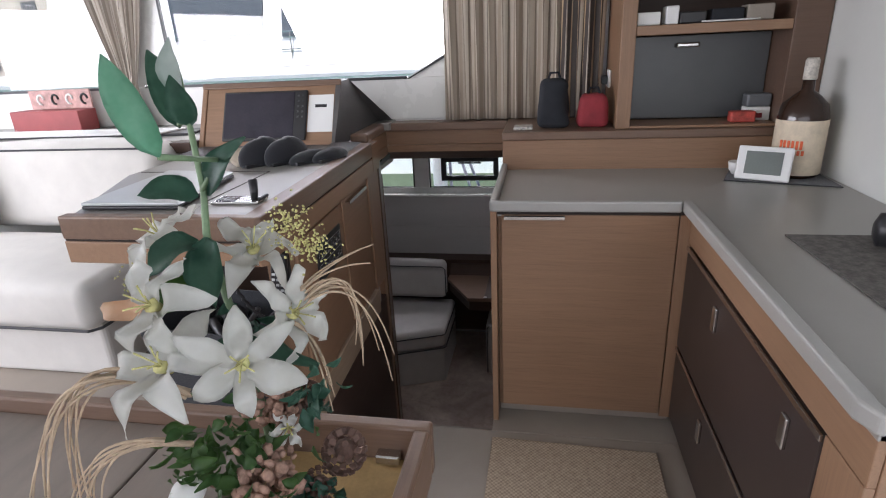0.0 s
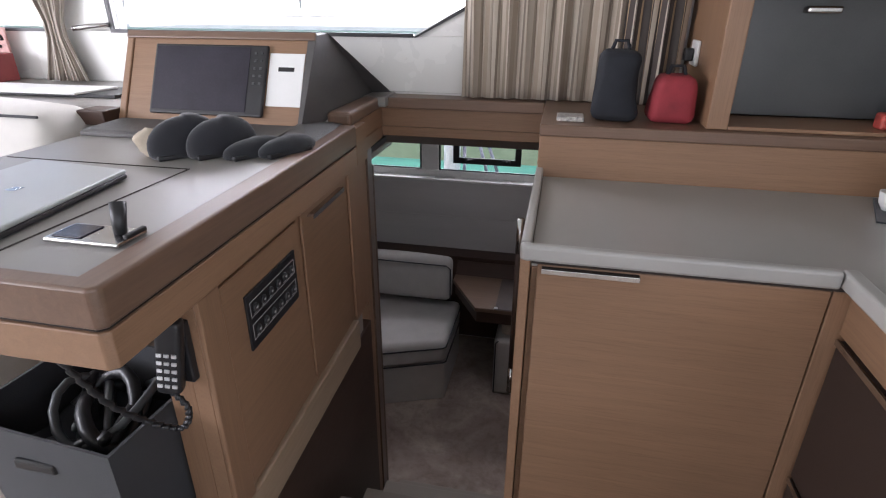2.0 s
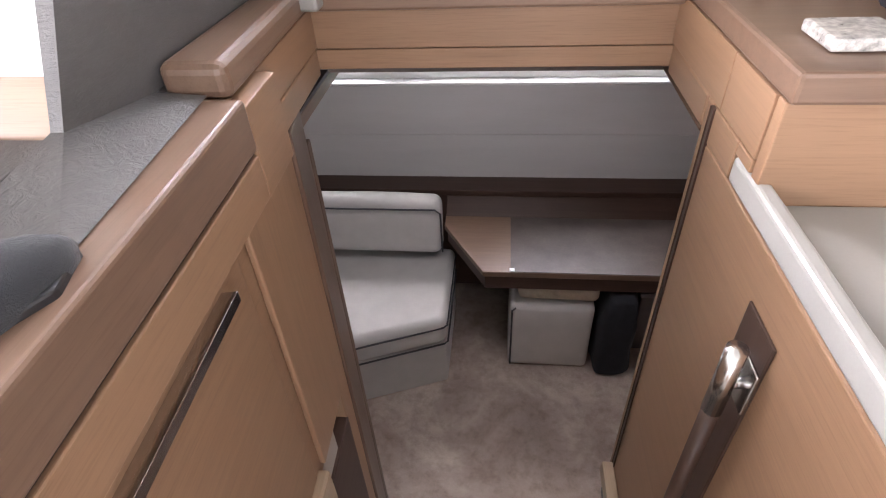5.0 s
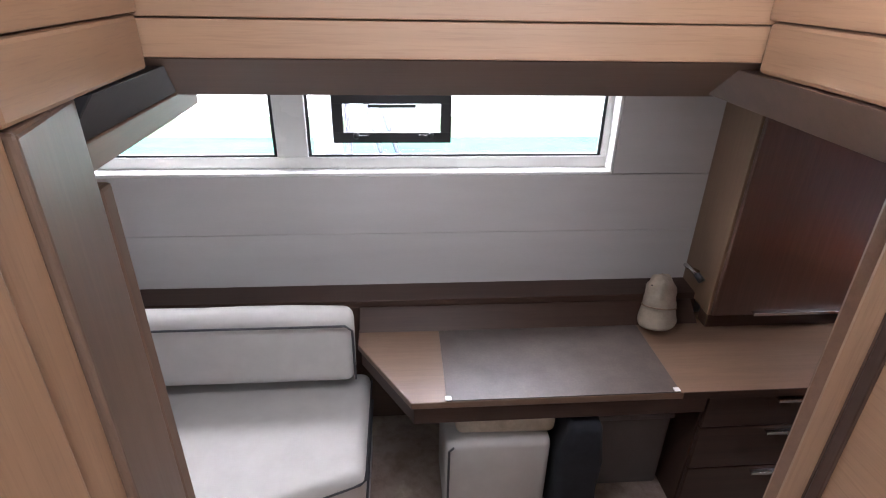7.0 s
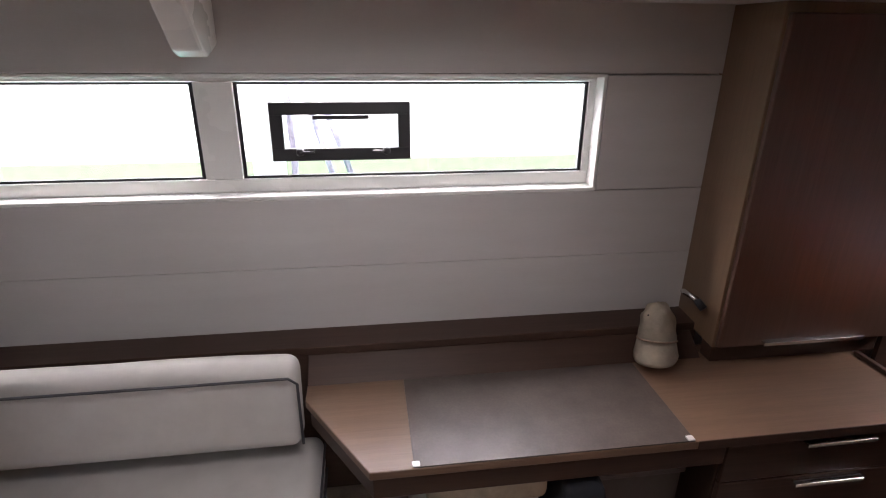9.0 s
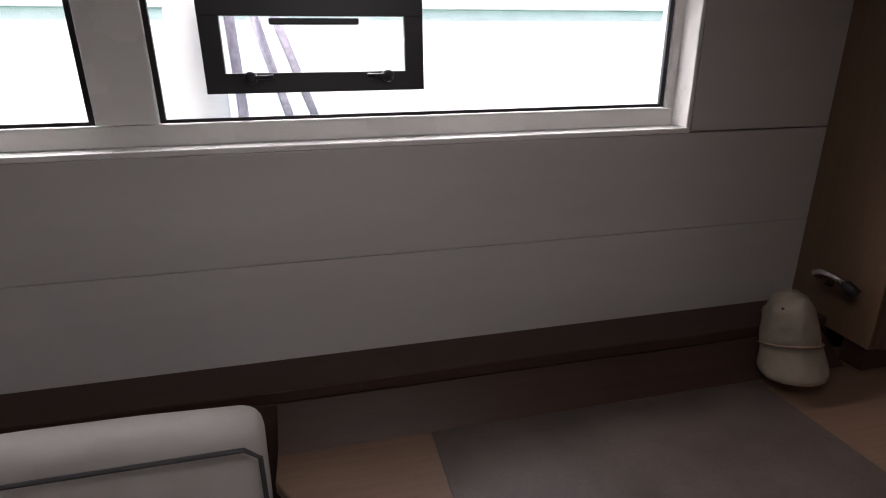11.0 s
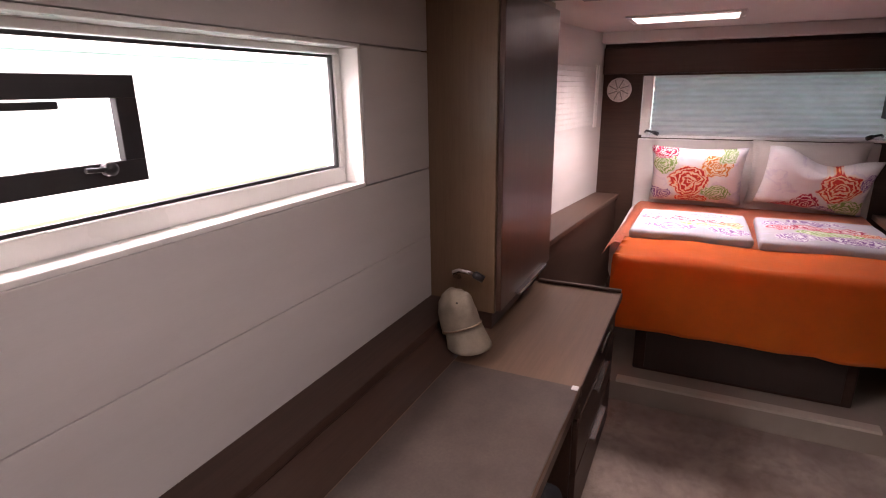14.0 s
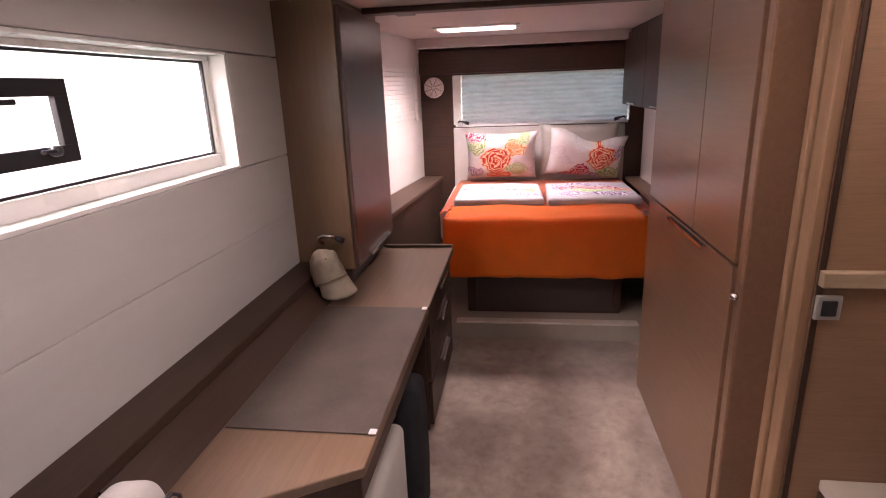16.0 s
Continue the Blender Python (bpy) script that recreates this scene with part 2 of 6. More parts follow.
def tube(points, radius, sides=8, tip=None):
    """A round rod along a line of points; tip: the radius at its end."""
    bm = bmesh.new()
    pts = [Vector(p) for p in points]
    rings = []
    for i, p in enumerate(pts):
        d = (pts[min(i + 1, len(pts) - 1)] - pts[max(i - 1, 0)]).normalized()
        u = d.orthogonal().normalized() if not rings else (rings[-1][1] - d * rings[-1][1].dot(d)).normalized()
        w = d.cross(u)
        r = radius if tip is None else radius + (tip - radius) * i / (len(pts) - 1)
        rings.append(([bm.verts.new(p + (u * math.cos(a) + w * math.sin(a)) * r) for a in [2 * math.pi * k / sides for k in range(sides)]], u))
    for (a, _), (b, _) in zip(rings, rings[1:]):
        for k in range(sides):
            bm.faces.new((a[k], a[(k + 1) % sides], b[(k + 1) % sides], b[k]))
    bm.faces.new(rings[0][0][::-1]), bm.faces.new(rings[-1][0])
    return bm


def lathe(profile, centre, sides=24):
    """A turned body: rows of radius and height."""
    bm = bmesh.new()
    rings = []
    for r, z in profile:
        rings.append([bm.verts.new((centre[0] + r * math.cos(2 * math.pi * k / sides), centre[1] + r * math.sin(2 * math.pi * k / sides), centre[2] + z)) for k in range(sides)])
    for a, b in zip(rings, rings[1:]):
        for k in range(sides):
            bm.faces.new((a[k], a[(k + 1) % sides], b[(k + 1) % sides], b[k]))
    bm.faces.new(rings[0][::-1]), bm.faces.new(rings[-1])
    return bm


def cushion(points, z0, z1, radius=0.035, puff=0.012, cuts=5):
    """A padded block with the outline given in plan: round edges, a slightly domed and creased surface."""
    bm = slab(points, z0, z1, radius, 4)
    bmesh.ops.subdivide_edges(bm, edges=[e for e in bm.edges if e.calc_length() > 0.12], cuts=cuts, use_grid_fill=True)
    cx, cy = sum(p[0] for p in points) / len(points), sum(p[1] for p in points) / len(points)
    rx = max(abs(p[0] - cx) for p in points) + 1e-6
    ry = max(abs(p[1] - cy) for p in points) + 1e-6
    for v in bm.verts:
        u, w = (v.co.x - cx) / rx, (v.co.y - cy) / ry
        dome = max(0, 1 - u ** 4) * max(0, 1 - w ** 4)
        k = noise.noise(v.co * 7) * 0.006
        v.co.z += (puff * dome + k * dome) * (1 if v.co.z > (z0 + z1) / 2 else -0.1)
    return bm


def walls(bm, x0, x1, y0, y1, z0, z1, hole=None, axis="x"):
    """A wall of real thickness; hole: (a0, a1, b0, b1) through it, along its length and upwards."""
    if not hole:
        return add_box(bm, x0, x1, y0, y1, z0, z1)
    a0, a1, b0, b1 = hole
    if axis == "x":
        for q in ((x0, a0, z0, z1), (a1, x1, z0, z1), (a0, a1, z0, b0), (a0, a1, b1, z1)):
            if q[1] > q[0] and q[3] > q[2]:
                add_box(bm, q[0], q[1], y0, y1, q[2], q[3])
    else:
        for q in ((y0, a0, z0, z1), (a1, y1, z0, z1), (a0, a1, z0, b0), (a0, a1, b1, z1)):
            if q[1] > q[0] and q[3] > q[2]:
                add_box(bm, x0, x1, q[0], q[1], q[2], q[3])
    return bm


def handle(parent, x0, x1, y, z, drop=0.018):
    """A flat steel pull along x on a front that faces -y."""
    return part("handle", prism([(y, z), (y - drop, z), (y - drop, z - 0.012), (y - drop + 0.004, z - 0.012), (y - drop + 0.004, z - 0.004), (y, z - 0.004)], x0, x1, "x", 0.001), chrome, parent, "brushed steel pull")

# ---- setting: saloon ----
FL = -1.12            # sole of the hull cabin
setting("floor", box(0.02, 1.95, -1.9, 1.885, -0.06, 0.0), deck_floor, "beige galley floor of smooth laminate", "floor")
setting("floor_toe_ledge", box(0.602, 1.95, 1.886, 2.12, -0.06, 0.0), deck_floor, "beige floor strip under the galley front", "floor")
setting("floor_saloon", box(-3.3, 0.015, -1.9, 1.32, -0.06, 0.0), deck_floor, "beige saloon floor of smooth laminate", "floor")
setting("floor_platform", box(-3.3, -0.004, 1.32, 2.64, -0.06, 0.27), deck_floor, "raised beige floor under the nav station and settee", "floor")
setting("trim_platform", box(-0.003, 0.025, 1.30, 2.52, 0.185, 0.305, 0.006), oak_pale, "pale oak nosing along the raised floor", "trim")
setting("trim_platform_front", box(-3.3, -0.005, 1.295, 1.319, 0.185, 0.275, 0.004), oak_pale, "pale oak nosing across the raised floor", "trim")
setting("wall_passage", box(-0.05, 0.004, 1.33, 2.72, FL, 0.184, 0.002), walnut_y, "dark walnut panel beside the companionway steps", "wall")
setting("wall_port", walls(bmesh.new(), -3.4, 2.1, -2.0, -1.9, -0.06, 2.1, (-2.6, 1.6, 1.05, 1.9)), white_wall, "white saloon wall with a long window", "wall")
setting("wall_forward", walls(bmesh.new(), -3.4, -3.3, -1.9, 3.0, -0.06, 2.1, (-1.4, 2.4, 1.15, 1.9), "y"), white_wall, "white saloon wall with a wide window", "wall")
setting("wall_aft", add_box(walls(bmesh.new(), 1.87, 1.97, -1.9, 2.578, -0.06, 2.1, (-1.4, 0.45, 0.02, 1.95), "y"), 1.87, 1.97, 2.578, 3.1, 0.95, 2.1), white_wall, "smooth white wall behind the galley", "wall")
setting("ceiling", box(-3.4, 2.1, -2.0, 3.4, 2.1, 2.16), white_wall, "white saloon ceiling", "ceiling")
# side wall with the windows towards the neighbouring yacht
sb = bmesh.new()
add_box(sb, -3.4, 1.97, 3.1, 3.2, 1.07, 1.29, 0.004)
add_box(sb, -3.4, 1.97, 3.102, 3.2, 0.965, 1.0695)
add_box(sb, -3.4, 1.97, 3.1, 3.2, 1.93, 2.1)
add_box(sb, -1.60, -1.33, 3.1, 3.2, 1.29, 1.93, 0.01)
add_box(sb, 0.27, 1.97, 3.1, 3.2, 1.29, 1.93)
add_box(sb, -3.4, -3.05, 3.1, 3.2, 1.29, 1.93)
join(sb, prism([(0.06, 1.29), (0.27, 1.29), (0.27, 1.40)], 3.1, 3.2, "y", 0))
setting("wall_starboard", sb, white_gel, "white moulded wall under the saloon windows", "wall")


def side_window(name, x0, x1, cut):
    w = thing(name, (0.5 * (x0 + x1), 3.15, 1.29), "large saloon window with a black rubber gasket", "window", kind="structure")
    g = bmesh.new()
    add_box(g, x0, x1 - cut, 3.085, 3.10, 1.283, 1.298)
    add_box(g, x0, x0 + 0.014, 3.085, 3.10, 1.298, 1.93)
    add_box(g, x0, x1, 3.085, 3.10, 1.93, 1.944)
    if cut:
        join(g, prism([(x1 - cut, 1.283), (x1 - cut + 0.012, 1.283), (x1 + 0.012, 1.39), (x1, 1.398)], 3.085, 3.10, "y", 0))
        add_box(g, x1, x1 + 0.012, 3.085, 3.10, 1.398, 1.93)
    part("gasket", g, black_plastic, w)
    p = part("pane", box(x0, x1, 3.14, 3.146, 1.29, 1.93, 0), pane_m, w)
    p.visible_shadow = False
    return w


side_window("window_1", -1.33, 0.27, 0.21)
side_window("window_2", -3.05, -1.60, 0)
dash = setting("trim_dash", slab([(-3.3, 2.5), (-0.85, 2.5), (-0.85, 2.95), (-0.02, 2.95), (-0.02, 3.1), (-3.3, 3.1)], 1.03, 1.07, 0.006), grey_top, "grey shelf under the saloon windows", "trim")
setting("wall_dash_front", box(-3.3, -0.85, 2.52, 2.54, 0.27, 1.029), white_wall, "panel below the window shelf", "wall")

# ---- companionway steps ----
steps = [(1.89, 2.15, -0.22), (2.15, 2.40, -0.45), (2.40, 2.65, -0.67), (2.65, 2.875, -0.90)]
for i, (y0, y1, z) in enumerate(steps):
    st = thing("step", (0.3, y0, z - 0.2), "beige companionway step with a dark anti-slip strip", "step", "companionway steps", "structure")
    part("tread", box(0.006, 0.598, y0 + 0.002, y1 + 0.02, z - 0.035, z, 0.005), deck_floor, st)
    part("riser", box(0.006, 0.598, y0 + 0.003, y0 + 0.02, z + 0.001, (0.0 if i == 0 else steps[i - 1][2]) - 0.062 + 0.02), walnut_x, st)
    part("anti_slip_strip", box(0.07, 0.46, y0 + 0.05, y0 + 0.14, z + 0.0005, z + 0.003, 0.001), black_plastic, st, "dark anti-slip strip")
setting("wall_under_steps", box(0.006, 0.598, 2.872, 2.89, FL, -0.937), walnut_x, "dark riser of the lowest step", "wall")

# ---- setting: hull cabin ----
setting("floor_cabin", box(-2.2, 2.42, 1.9, 4.75, FL - 0.06, FL), carpet, "worn beige carpet on the cabin sole", "floor")
setting("floor_bed_step", box(2.42, 4.1, 2.5, 4.75, FL - 0.06, FL + 0.112, 0.006), deck_floor, "raised step in front of the berth", "floor")
setting("trim_bed_step", box(2.405, 2.47, 2.80, 3.96, FL + 0.113, FL + 0.128, 0.004), plain("pale_nosing", (0.58, 0.53, 0.46), 0.5), "pale nosing of the berth step", "trim")
hb = bmesh.new()
W0, W1, WZ0, WZ1 = -1.62, 1.126, 0.215, 0.645
walls(hb, -2.3, 2.4, 4.665, 4.74, FL, 0.95, (W0, W1, WZ0, WZ1))
hull_wall = setting("wall_hull", hb, hull_vinyl, "grey-white padded hull side with horizontal seams", "wall")
for x0, x1, z0, z1 in ((-2.2, 1.62, -0.345, -0.0562), (-2.2, 1.62, -0.0548, WZ0 - 0.002), (W1 + 0.002, 1.62, WZ0 + 0.002, WZ1 - 0.004),
                       (-2.2, W0 - 0.002, WZ0 + 0.002, WZ1 - 0.004), (-2.2, 1.62, WZ1 + 0.002, 0.93)):
    part("panel", box(x0, x1, 4.632, 4.664, max(z0, -0.334), z1, 0.0025), hull_vinyl, hull_wall)
setting("wall_hull_lower", box(-2.2, 2.4, 4.70, 4.74, FL, -0.37), walnut_x, "dark lower hull side under the desk", "wall")
# white window surround and panes
win = thing("window_3", (-0.2, 4.7, WZ0), "long white hull window with two panes in black gaskets", "window", kind="structure")
fr = bmesh.new()
add_box(fr, W0, W1, 4.634, 4.76, WZ0 - 0.0015, WZ0 + 0.012, 0.003)
add_box(fr, W0, W1, 4.634, 4.76, WZ1 - 0.012, WZ1, 0.003)
add_box(fr, W0, W0 + 0.012, 4.634, 4.76, WZ0 + 0.012, WZ1 - 0.012, 0.003)
add_box(fr, W1 - 0.012, W1, 4.634, 4.76, WZ0 + 0.012, WZ1 - 0.012, 0.003)
part("window_frame", fr, white_gel, win)
sr = bmesh.new()
add_box(sr, -1.608, 1.114, 4.702, 4.76, WZ0 + 0.012, 0.275, 0.003)
add_box(sr, -1.608, 1.114, 4.702, 4.76, 0.615, WZ1 - 0.012, 0.003)
add_box(sr, -0.318, -0.189, 4.702, 4.76, 0.276, 0.614, 0.003)
add_box(sr, -1.608, -1.55, 4.702, 4.76, 0.276, 0.614)
add_box(sr, 1.088, 1.114, 4.702, 4.76, 0.276, 0.614)
part("window_sill", sr, white_gel, win)
for x0, x1 in ((-1.548, -0.32), (-0.187, 1.086)):
    g = bmesh.new()
    for q in ((x0, x1, 0.277, 0.285), (x0, x1, 0.605, 0.613), (x0, x0 + 0.012, 0.285, 0.605), (x1 - 0.012, x1, 0.285, 0.605)):
        add_box(g, q[0], q[1], 4.708, 4.718, q[2], q[3])
    part("gasket", g, black_plastic, win, "black rubber gasket")
    p = part("pane", box(x0 + 0.004, x1 - 0.004, 4.720, 4.726, 0.28, 0.61, 0), pane_m, win)
    p.visible_shadow = False
# opening port in the pane
port = thing("opening_port", (0.17, 4.72, 0.34), "black-framed opening port with two latches", "window", kind="structure")
pf = bmesh.new()
VX0, VX1, VZ0, VZ1 = -0.078, 0.418, 0.338, 0.545
for q in ((VX0, VX1, VZ0, 0.382), (VX0, VX1, 0.502, VZ1), (VX0, -0.034, 0.382, 0.502), (0.374, VX1, 0.382, 0.502)):
    add_box(pf, q[0], q[1], 4.700, 4.7195, q[2], q[3], 0.0015)
part("port_frame", pf, black_plastic, port)
for x in (0.02, 0.33):
    k = lathe([(0.013, 0.0), (0.015, 0.006), (0.013, 0.02), (0.004, 0.024)], (0, 0, 0), 14)
    bmesh.ops.transform(k, matrix=pose(x, 4.699, 0.372, 90), verts=k.verts)
    lt = part("latch", k, black_plastic, port, "black latch knob", True)
    part("lever", tube([(x, 4.682, 0.372), (x + (0.05 if x < 0.2 else -0.05), 4.682, 0.374)], 0.005), black_plastic, lt)
part("stay_bar", box(0.07, 0.27, 4.706, 4.716, 0.484, 0.498), black_plastic, port)
# low ledge, ceiling, inner walls
setting("trim_ledge", slab([(-2.2, 4.488), (1.57, 4.488), (1.57, 4.664), (-2.2, 4.664)], -0.349, -0.316, 0.004), walnut_x, "dark brown ledge along the hull side", "trim")
setting("trim_backsplash", box(-2.2, 1.57, 4.490, 4.508, -1.0, -0.350), walnut_x, "dark upstand behind the desk", "trim")
CZ = 0.88
cb = bmesh.new()
# the gap at x 0.03-0.57 is an added, unseen opening for the desk fill
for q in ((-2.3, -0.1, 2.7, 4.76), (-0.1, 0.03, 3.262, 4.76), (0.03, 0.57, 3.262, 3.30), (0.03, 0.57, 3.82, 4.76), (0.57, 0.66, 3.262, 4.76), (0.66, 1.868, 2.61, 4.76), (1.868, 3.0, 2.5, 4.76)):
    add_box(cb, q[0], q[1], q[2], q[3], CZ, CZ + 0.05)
add_box(cb, 3.0, 3.9, 4.12, 4.76, CZ, CZ + 0.05)
add_box(cb, 3.0, 3.9, 2.5, 3.56, CZ, CZ + 0.05)
add_box(cb, 3.32, 3.9, 3.56, 4.12, CZ, CZ + 0.05)
add_box(cb, 3.9, 4.15, 2.4, 4.76, CZ, CZ + 0.05)
# unseen slab above the desk fill, added to stop direct sun
setting("ceiling_screen", box(0.0, 0.6, 3.27, 3.85, 0.945, 0.965), ceil_vinyl, "unseen panel added to keep sun out of the opening over the desk", "ceiling")
setting("ceiling_cabin", cb, ceil_vinyl, "padded pale cabin ceiling", "ceiling")
for q in ((1.95, 2.05, 2.93, 4.33, CZ - 0.03, CZ - 0.001), (3.83, 3.95, 2.55, 4.4, CZ - 0.075, CZ - 0.001)):
    setting("trim_ceiling", box(*q, 0.006), walnut_y if q[0] < 3 else ceil_vinyl, "ceiling trim strip", "trim")
setting("wall_inner", walls(bmesh.new(), -2.3, 0.75, 2.66, 2.745, FL, CZ, (-0.09, 0.664, FL, CZ)), walnut_x, "dark inner cabin wall with the doorway", "wall")
setting("wall_cabin_end", box(-2.3, -2.2, 2.7, 4.74, FL, CZ), hull_vinyl, "pale cabin end wall", "wall")
setting("wall_bedside", box(1.85, 4.1, 2.42, 2.5, FL, CZ), walnut_x, "dark wall beside the berth", "wall")
hq = bmesh.new()
join(hq, slab([(2.38, 4.60), (4.0, 4.40), (4.0, 4.5), (2.38, 4.70)], FL, CZ, 0))
setting("wall_hull_aft", hq, hull_vinyl, "pale hull side beside the berth", "wall")
setting("trim_ledge_aft", slab([(2.34, 4.36), (3.94, 4.22), (3.94, 4.40), (2.34, 4.598)], -0.30, -0.27, 0.004), walnut_x, "dark brown ledge beside the berth", "trim")
setting("wall_ledge_aft", slab([(2.34, 4.38), (3.94, 4.24), (3.94, 4.26), (2.34, 4.40)], FL, -0.301, 0), walnut_x, "dark panel below the ledge", "wall")
# bulkhead behind the berth with its window
BX = 4.0
setting("wall_bulkhead", walls(bmesh.new(), BX, BX + 0.06, 2.5, 4.5, FL, CZ, (2.63, 4.12, 0.17, 0.585), "y"), walnut_y, "dark walnut bulkhead behind the berth", "wall")
setting("trim_bulkhead", box(BX - 0.05, BX - 0.001, 2.5, 4.4, 0.60, 0.78, 0.006), walnut_y, "walnut beam above the berth window", "trim")

# doorway surround: oak well round the steps, brown posts and sloping soffits behind, their darkness put into the colour
HY = 3.03
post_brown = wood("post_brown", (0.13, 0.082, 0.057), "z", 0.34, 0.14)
# brown oak darkened to hold the shade under the header
shaded_brown = wood("shaded_brown", (0.15, 0.092, 0.064), "x", 0.36, 0.12)
setting("wall_header", box(-0.2, 0.80, HY, HY + 0.06, 0.9415, 1.02, 0.0015), oak_x, "oak face above the doorway", "wall")
setting("trim_header_strip", box(-0.2, 0.80, HY - 0.001, HY + 0.058, 0.902, 0.9400, 0.0015), oak_x, "lower oak band of the header", "trim")
setting("trim_header_soffit", prism([(HY + 0.004, 0.9005), (3.195, 0.832), (3.261, 0.832), (3.261, 0.96), (HY + 0.07, 0.96), (HY + 0.07, 0.9005)], -0.16, 0.71, "x", 0.0015), shaded_brown, "sloping soffit behind the header, shade in its brown", "trim")
setting("trim_header_cap", box(-0.058, 0.60, HY - 0.045, HY + 0.068, 1.021, 1.064, 0.006), oak_brown_x, "brown oak cap along the header", "trim")
# post beside the navigation desk
setting("wall_passage_end", slab([(-0.088, 2.717), (-0.049, 2.717), (-0.052, 2.774), (-0.088, 2.774)], FL, 0.944, 0.002), oak_z, "plain oak panel between desk and door post", "wall")
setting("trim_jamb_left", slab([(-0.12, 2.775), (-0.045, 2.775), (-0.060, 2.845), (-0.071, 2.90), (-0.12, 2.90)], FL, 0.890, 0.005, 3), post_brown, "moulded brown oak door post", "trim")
setting("trim_head_left", slab([(-0.12, 2.775), (-0.050, 2.775), (-0.062, HY - 0.002), (-0.12, HY - 0.002)], 0.891, 0.9435, 0.004), oak_y, "moulded oak trim under the well side", "trim")
setting("wall_well_left", slab([(-0.10, 2.597), (-0.044, 2.597), (-0.061, HY - 0.001), (-0.10, HY - 0.001)], 0.9455, 1.018, 0.0015), oak_y, "oak panel beside the doorway", "wall")
# flat black stands for the dark recess under the trim
setting("trim_soffit_left", prism([(-0.058, 0.8895), (-0.096, 0.838), (-0.15, 0.838), (-0.15, 0.8895)], 2.902, 3.262, "y", 0.0015), black_plastic, "sloping soffit over the door slot, the dark recess painted black", "trim")
setting("trim_slot_edge", box(-0.112, -0.098, 2.9015, 3.262, 0.806, 0.8365, 0.003), oak_brown_y, "brown lower edge of the door slot", "trim")
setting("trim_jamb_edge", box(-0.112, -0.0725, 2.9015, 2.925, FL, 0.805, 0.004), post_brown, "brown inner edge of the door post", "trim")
# post beside the galley
setting("trim_jamb_right", box(0.604, 0.66, 2.766, 2.80, FL, 0.945, 0.006), oak_z, "moulded oak door post", "trim")
setting("trim_head_right", box(0.604, 0.66, 2.801, HY - 0.002, 0.891, 0.945, 0.005), oak_y, "moulded oak trim under the well side", "trim")
setting("wall_well_right", box(0.602, 0.66, 2.602, 2.738, 0.946, 1.028, 0.0015), oak_y, "oak panel beside the doorway", "wall")
setting("wall_well_right_end", box(0.602, 0.66, 2.7395, HY - 0.001, 0.9465, 1.028, 0.0015), oak_y, "oak panel beside the doorway", "wall")
setting("trim_soffit_right", prism([(0.602, 0.8895), (0.64, 0.838), (0.70, 0.838), (0.70, 0.8895)], 2.802, 3.262, "y", 0.0015), shaded_brown, "sloping soffit beside the doorway", "trim")
setting("trim_joint_right", box(0.5992, 0.6008, 2.750, 2.7655, FL, 0.944), walnut_z, "dark joint beside the door post", "trim")
setting("trim_rail", slab([(-0.124, 2.606), (-0.035, 2.606), (-0.057, HY + 0.06), (-0.124, HY + 0.06)], 1.019, 1.067, 0.014, 3), oak_brown_y, "rounded brown oak grab rail end", "trim")

# ---- outside: water and the neighbouring yacht ----
setting("water", box(-900, 900, -900, 900, -2.4, -1.3, 0), water_m, "turquoise harbour water", "water")
yacht = thing("motor_yacht", (0, 11.5, -1.3), "large white motor yacht moored alongside", "yacht")
part("hull", prism([(10.9, -1.35), (10.5, 1.1), (10.55, 1.2), (15.0, 1.2), (15.0, -1.35)], -14, 12, "x", 0), white_gel, yacht)
part("waterline_stripe", box(-14, 12, 10.80, 14.9, -1.35, -0.98, 0), plain("grey_green_paint", (0.15, 0.19, 0.12), 0.5), yacht)
part("rubbing_strake", box(-14, 12, 10.46, 10.55, 0.98, 1.06, 0.01), plain("grey_rubber", (0.4, 0.42, 0.42), 0.6), yacht)
part("superstructure", prism([(10.6, 1.2), (11.2, 3.3), (14.0, 3.3), (14.0, 1.2)], -9.5, 4.5, "x", 0.05), white_gel, yacht)
part("flybridge", prism([(11.3, 3.3), (11.5, 4.2), (14.0, 4.2), (14.0, 3.3)], -7, 2, "x", 0.05), white_gel, yacht)
for x0, x1 in ((-7.6, -4.6), (-4.2, -2.2), (-1.6, 0.2), (0.6, 2.6)):
    part("window", prism([(10.72, 1.75), (10.98, 2.7), (11.05, 2.7), (10.8, 1.75)], x0, x1, "x", 0), plain("tinted_glass", (0.06, 0.075, 0.085), 0.1), yacht, "dark tinted window")
for i in range(14):
    x = -13 + i * 1.8
    part("stanchion", tube([(x, 10.65, 1.2), (x, 10.65, 1.85)], 0.014, 6), chrome, yacht)
for z in (1.52, 1.84):
    part("guard_rail", tube([(-13.2, 10.65, z), (11, 10.65, z)], 0.012, 6), chrome, yacht)
quay = setting("pavement_quay", box(-300, 300, 22, 60, -2.0, 0.1, 0.05), concrete, "pale concrete quay", "pavement")
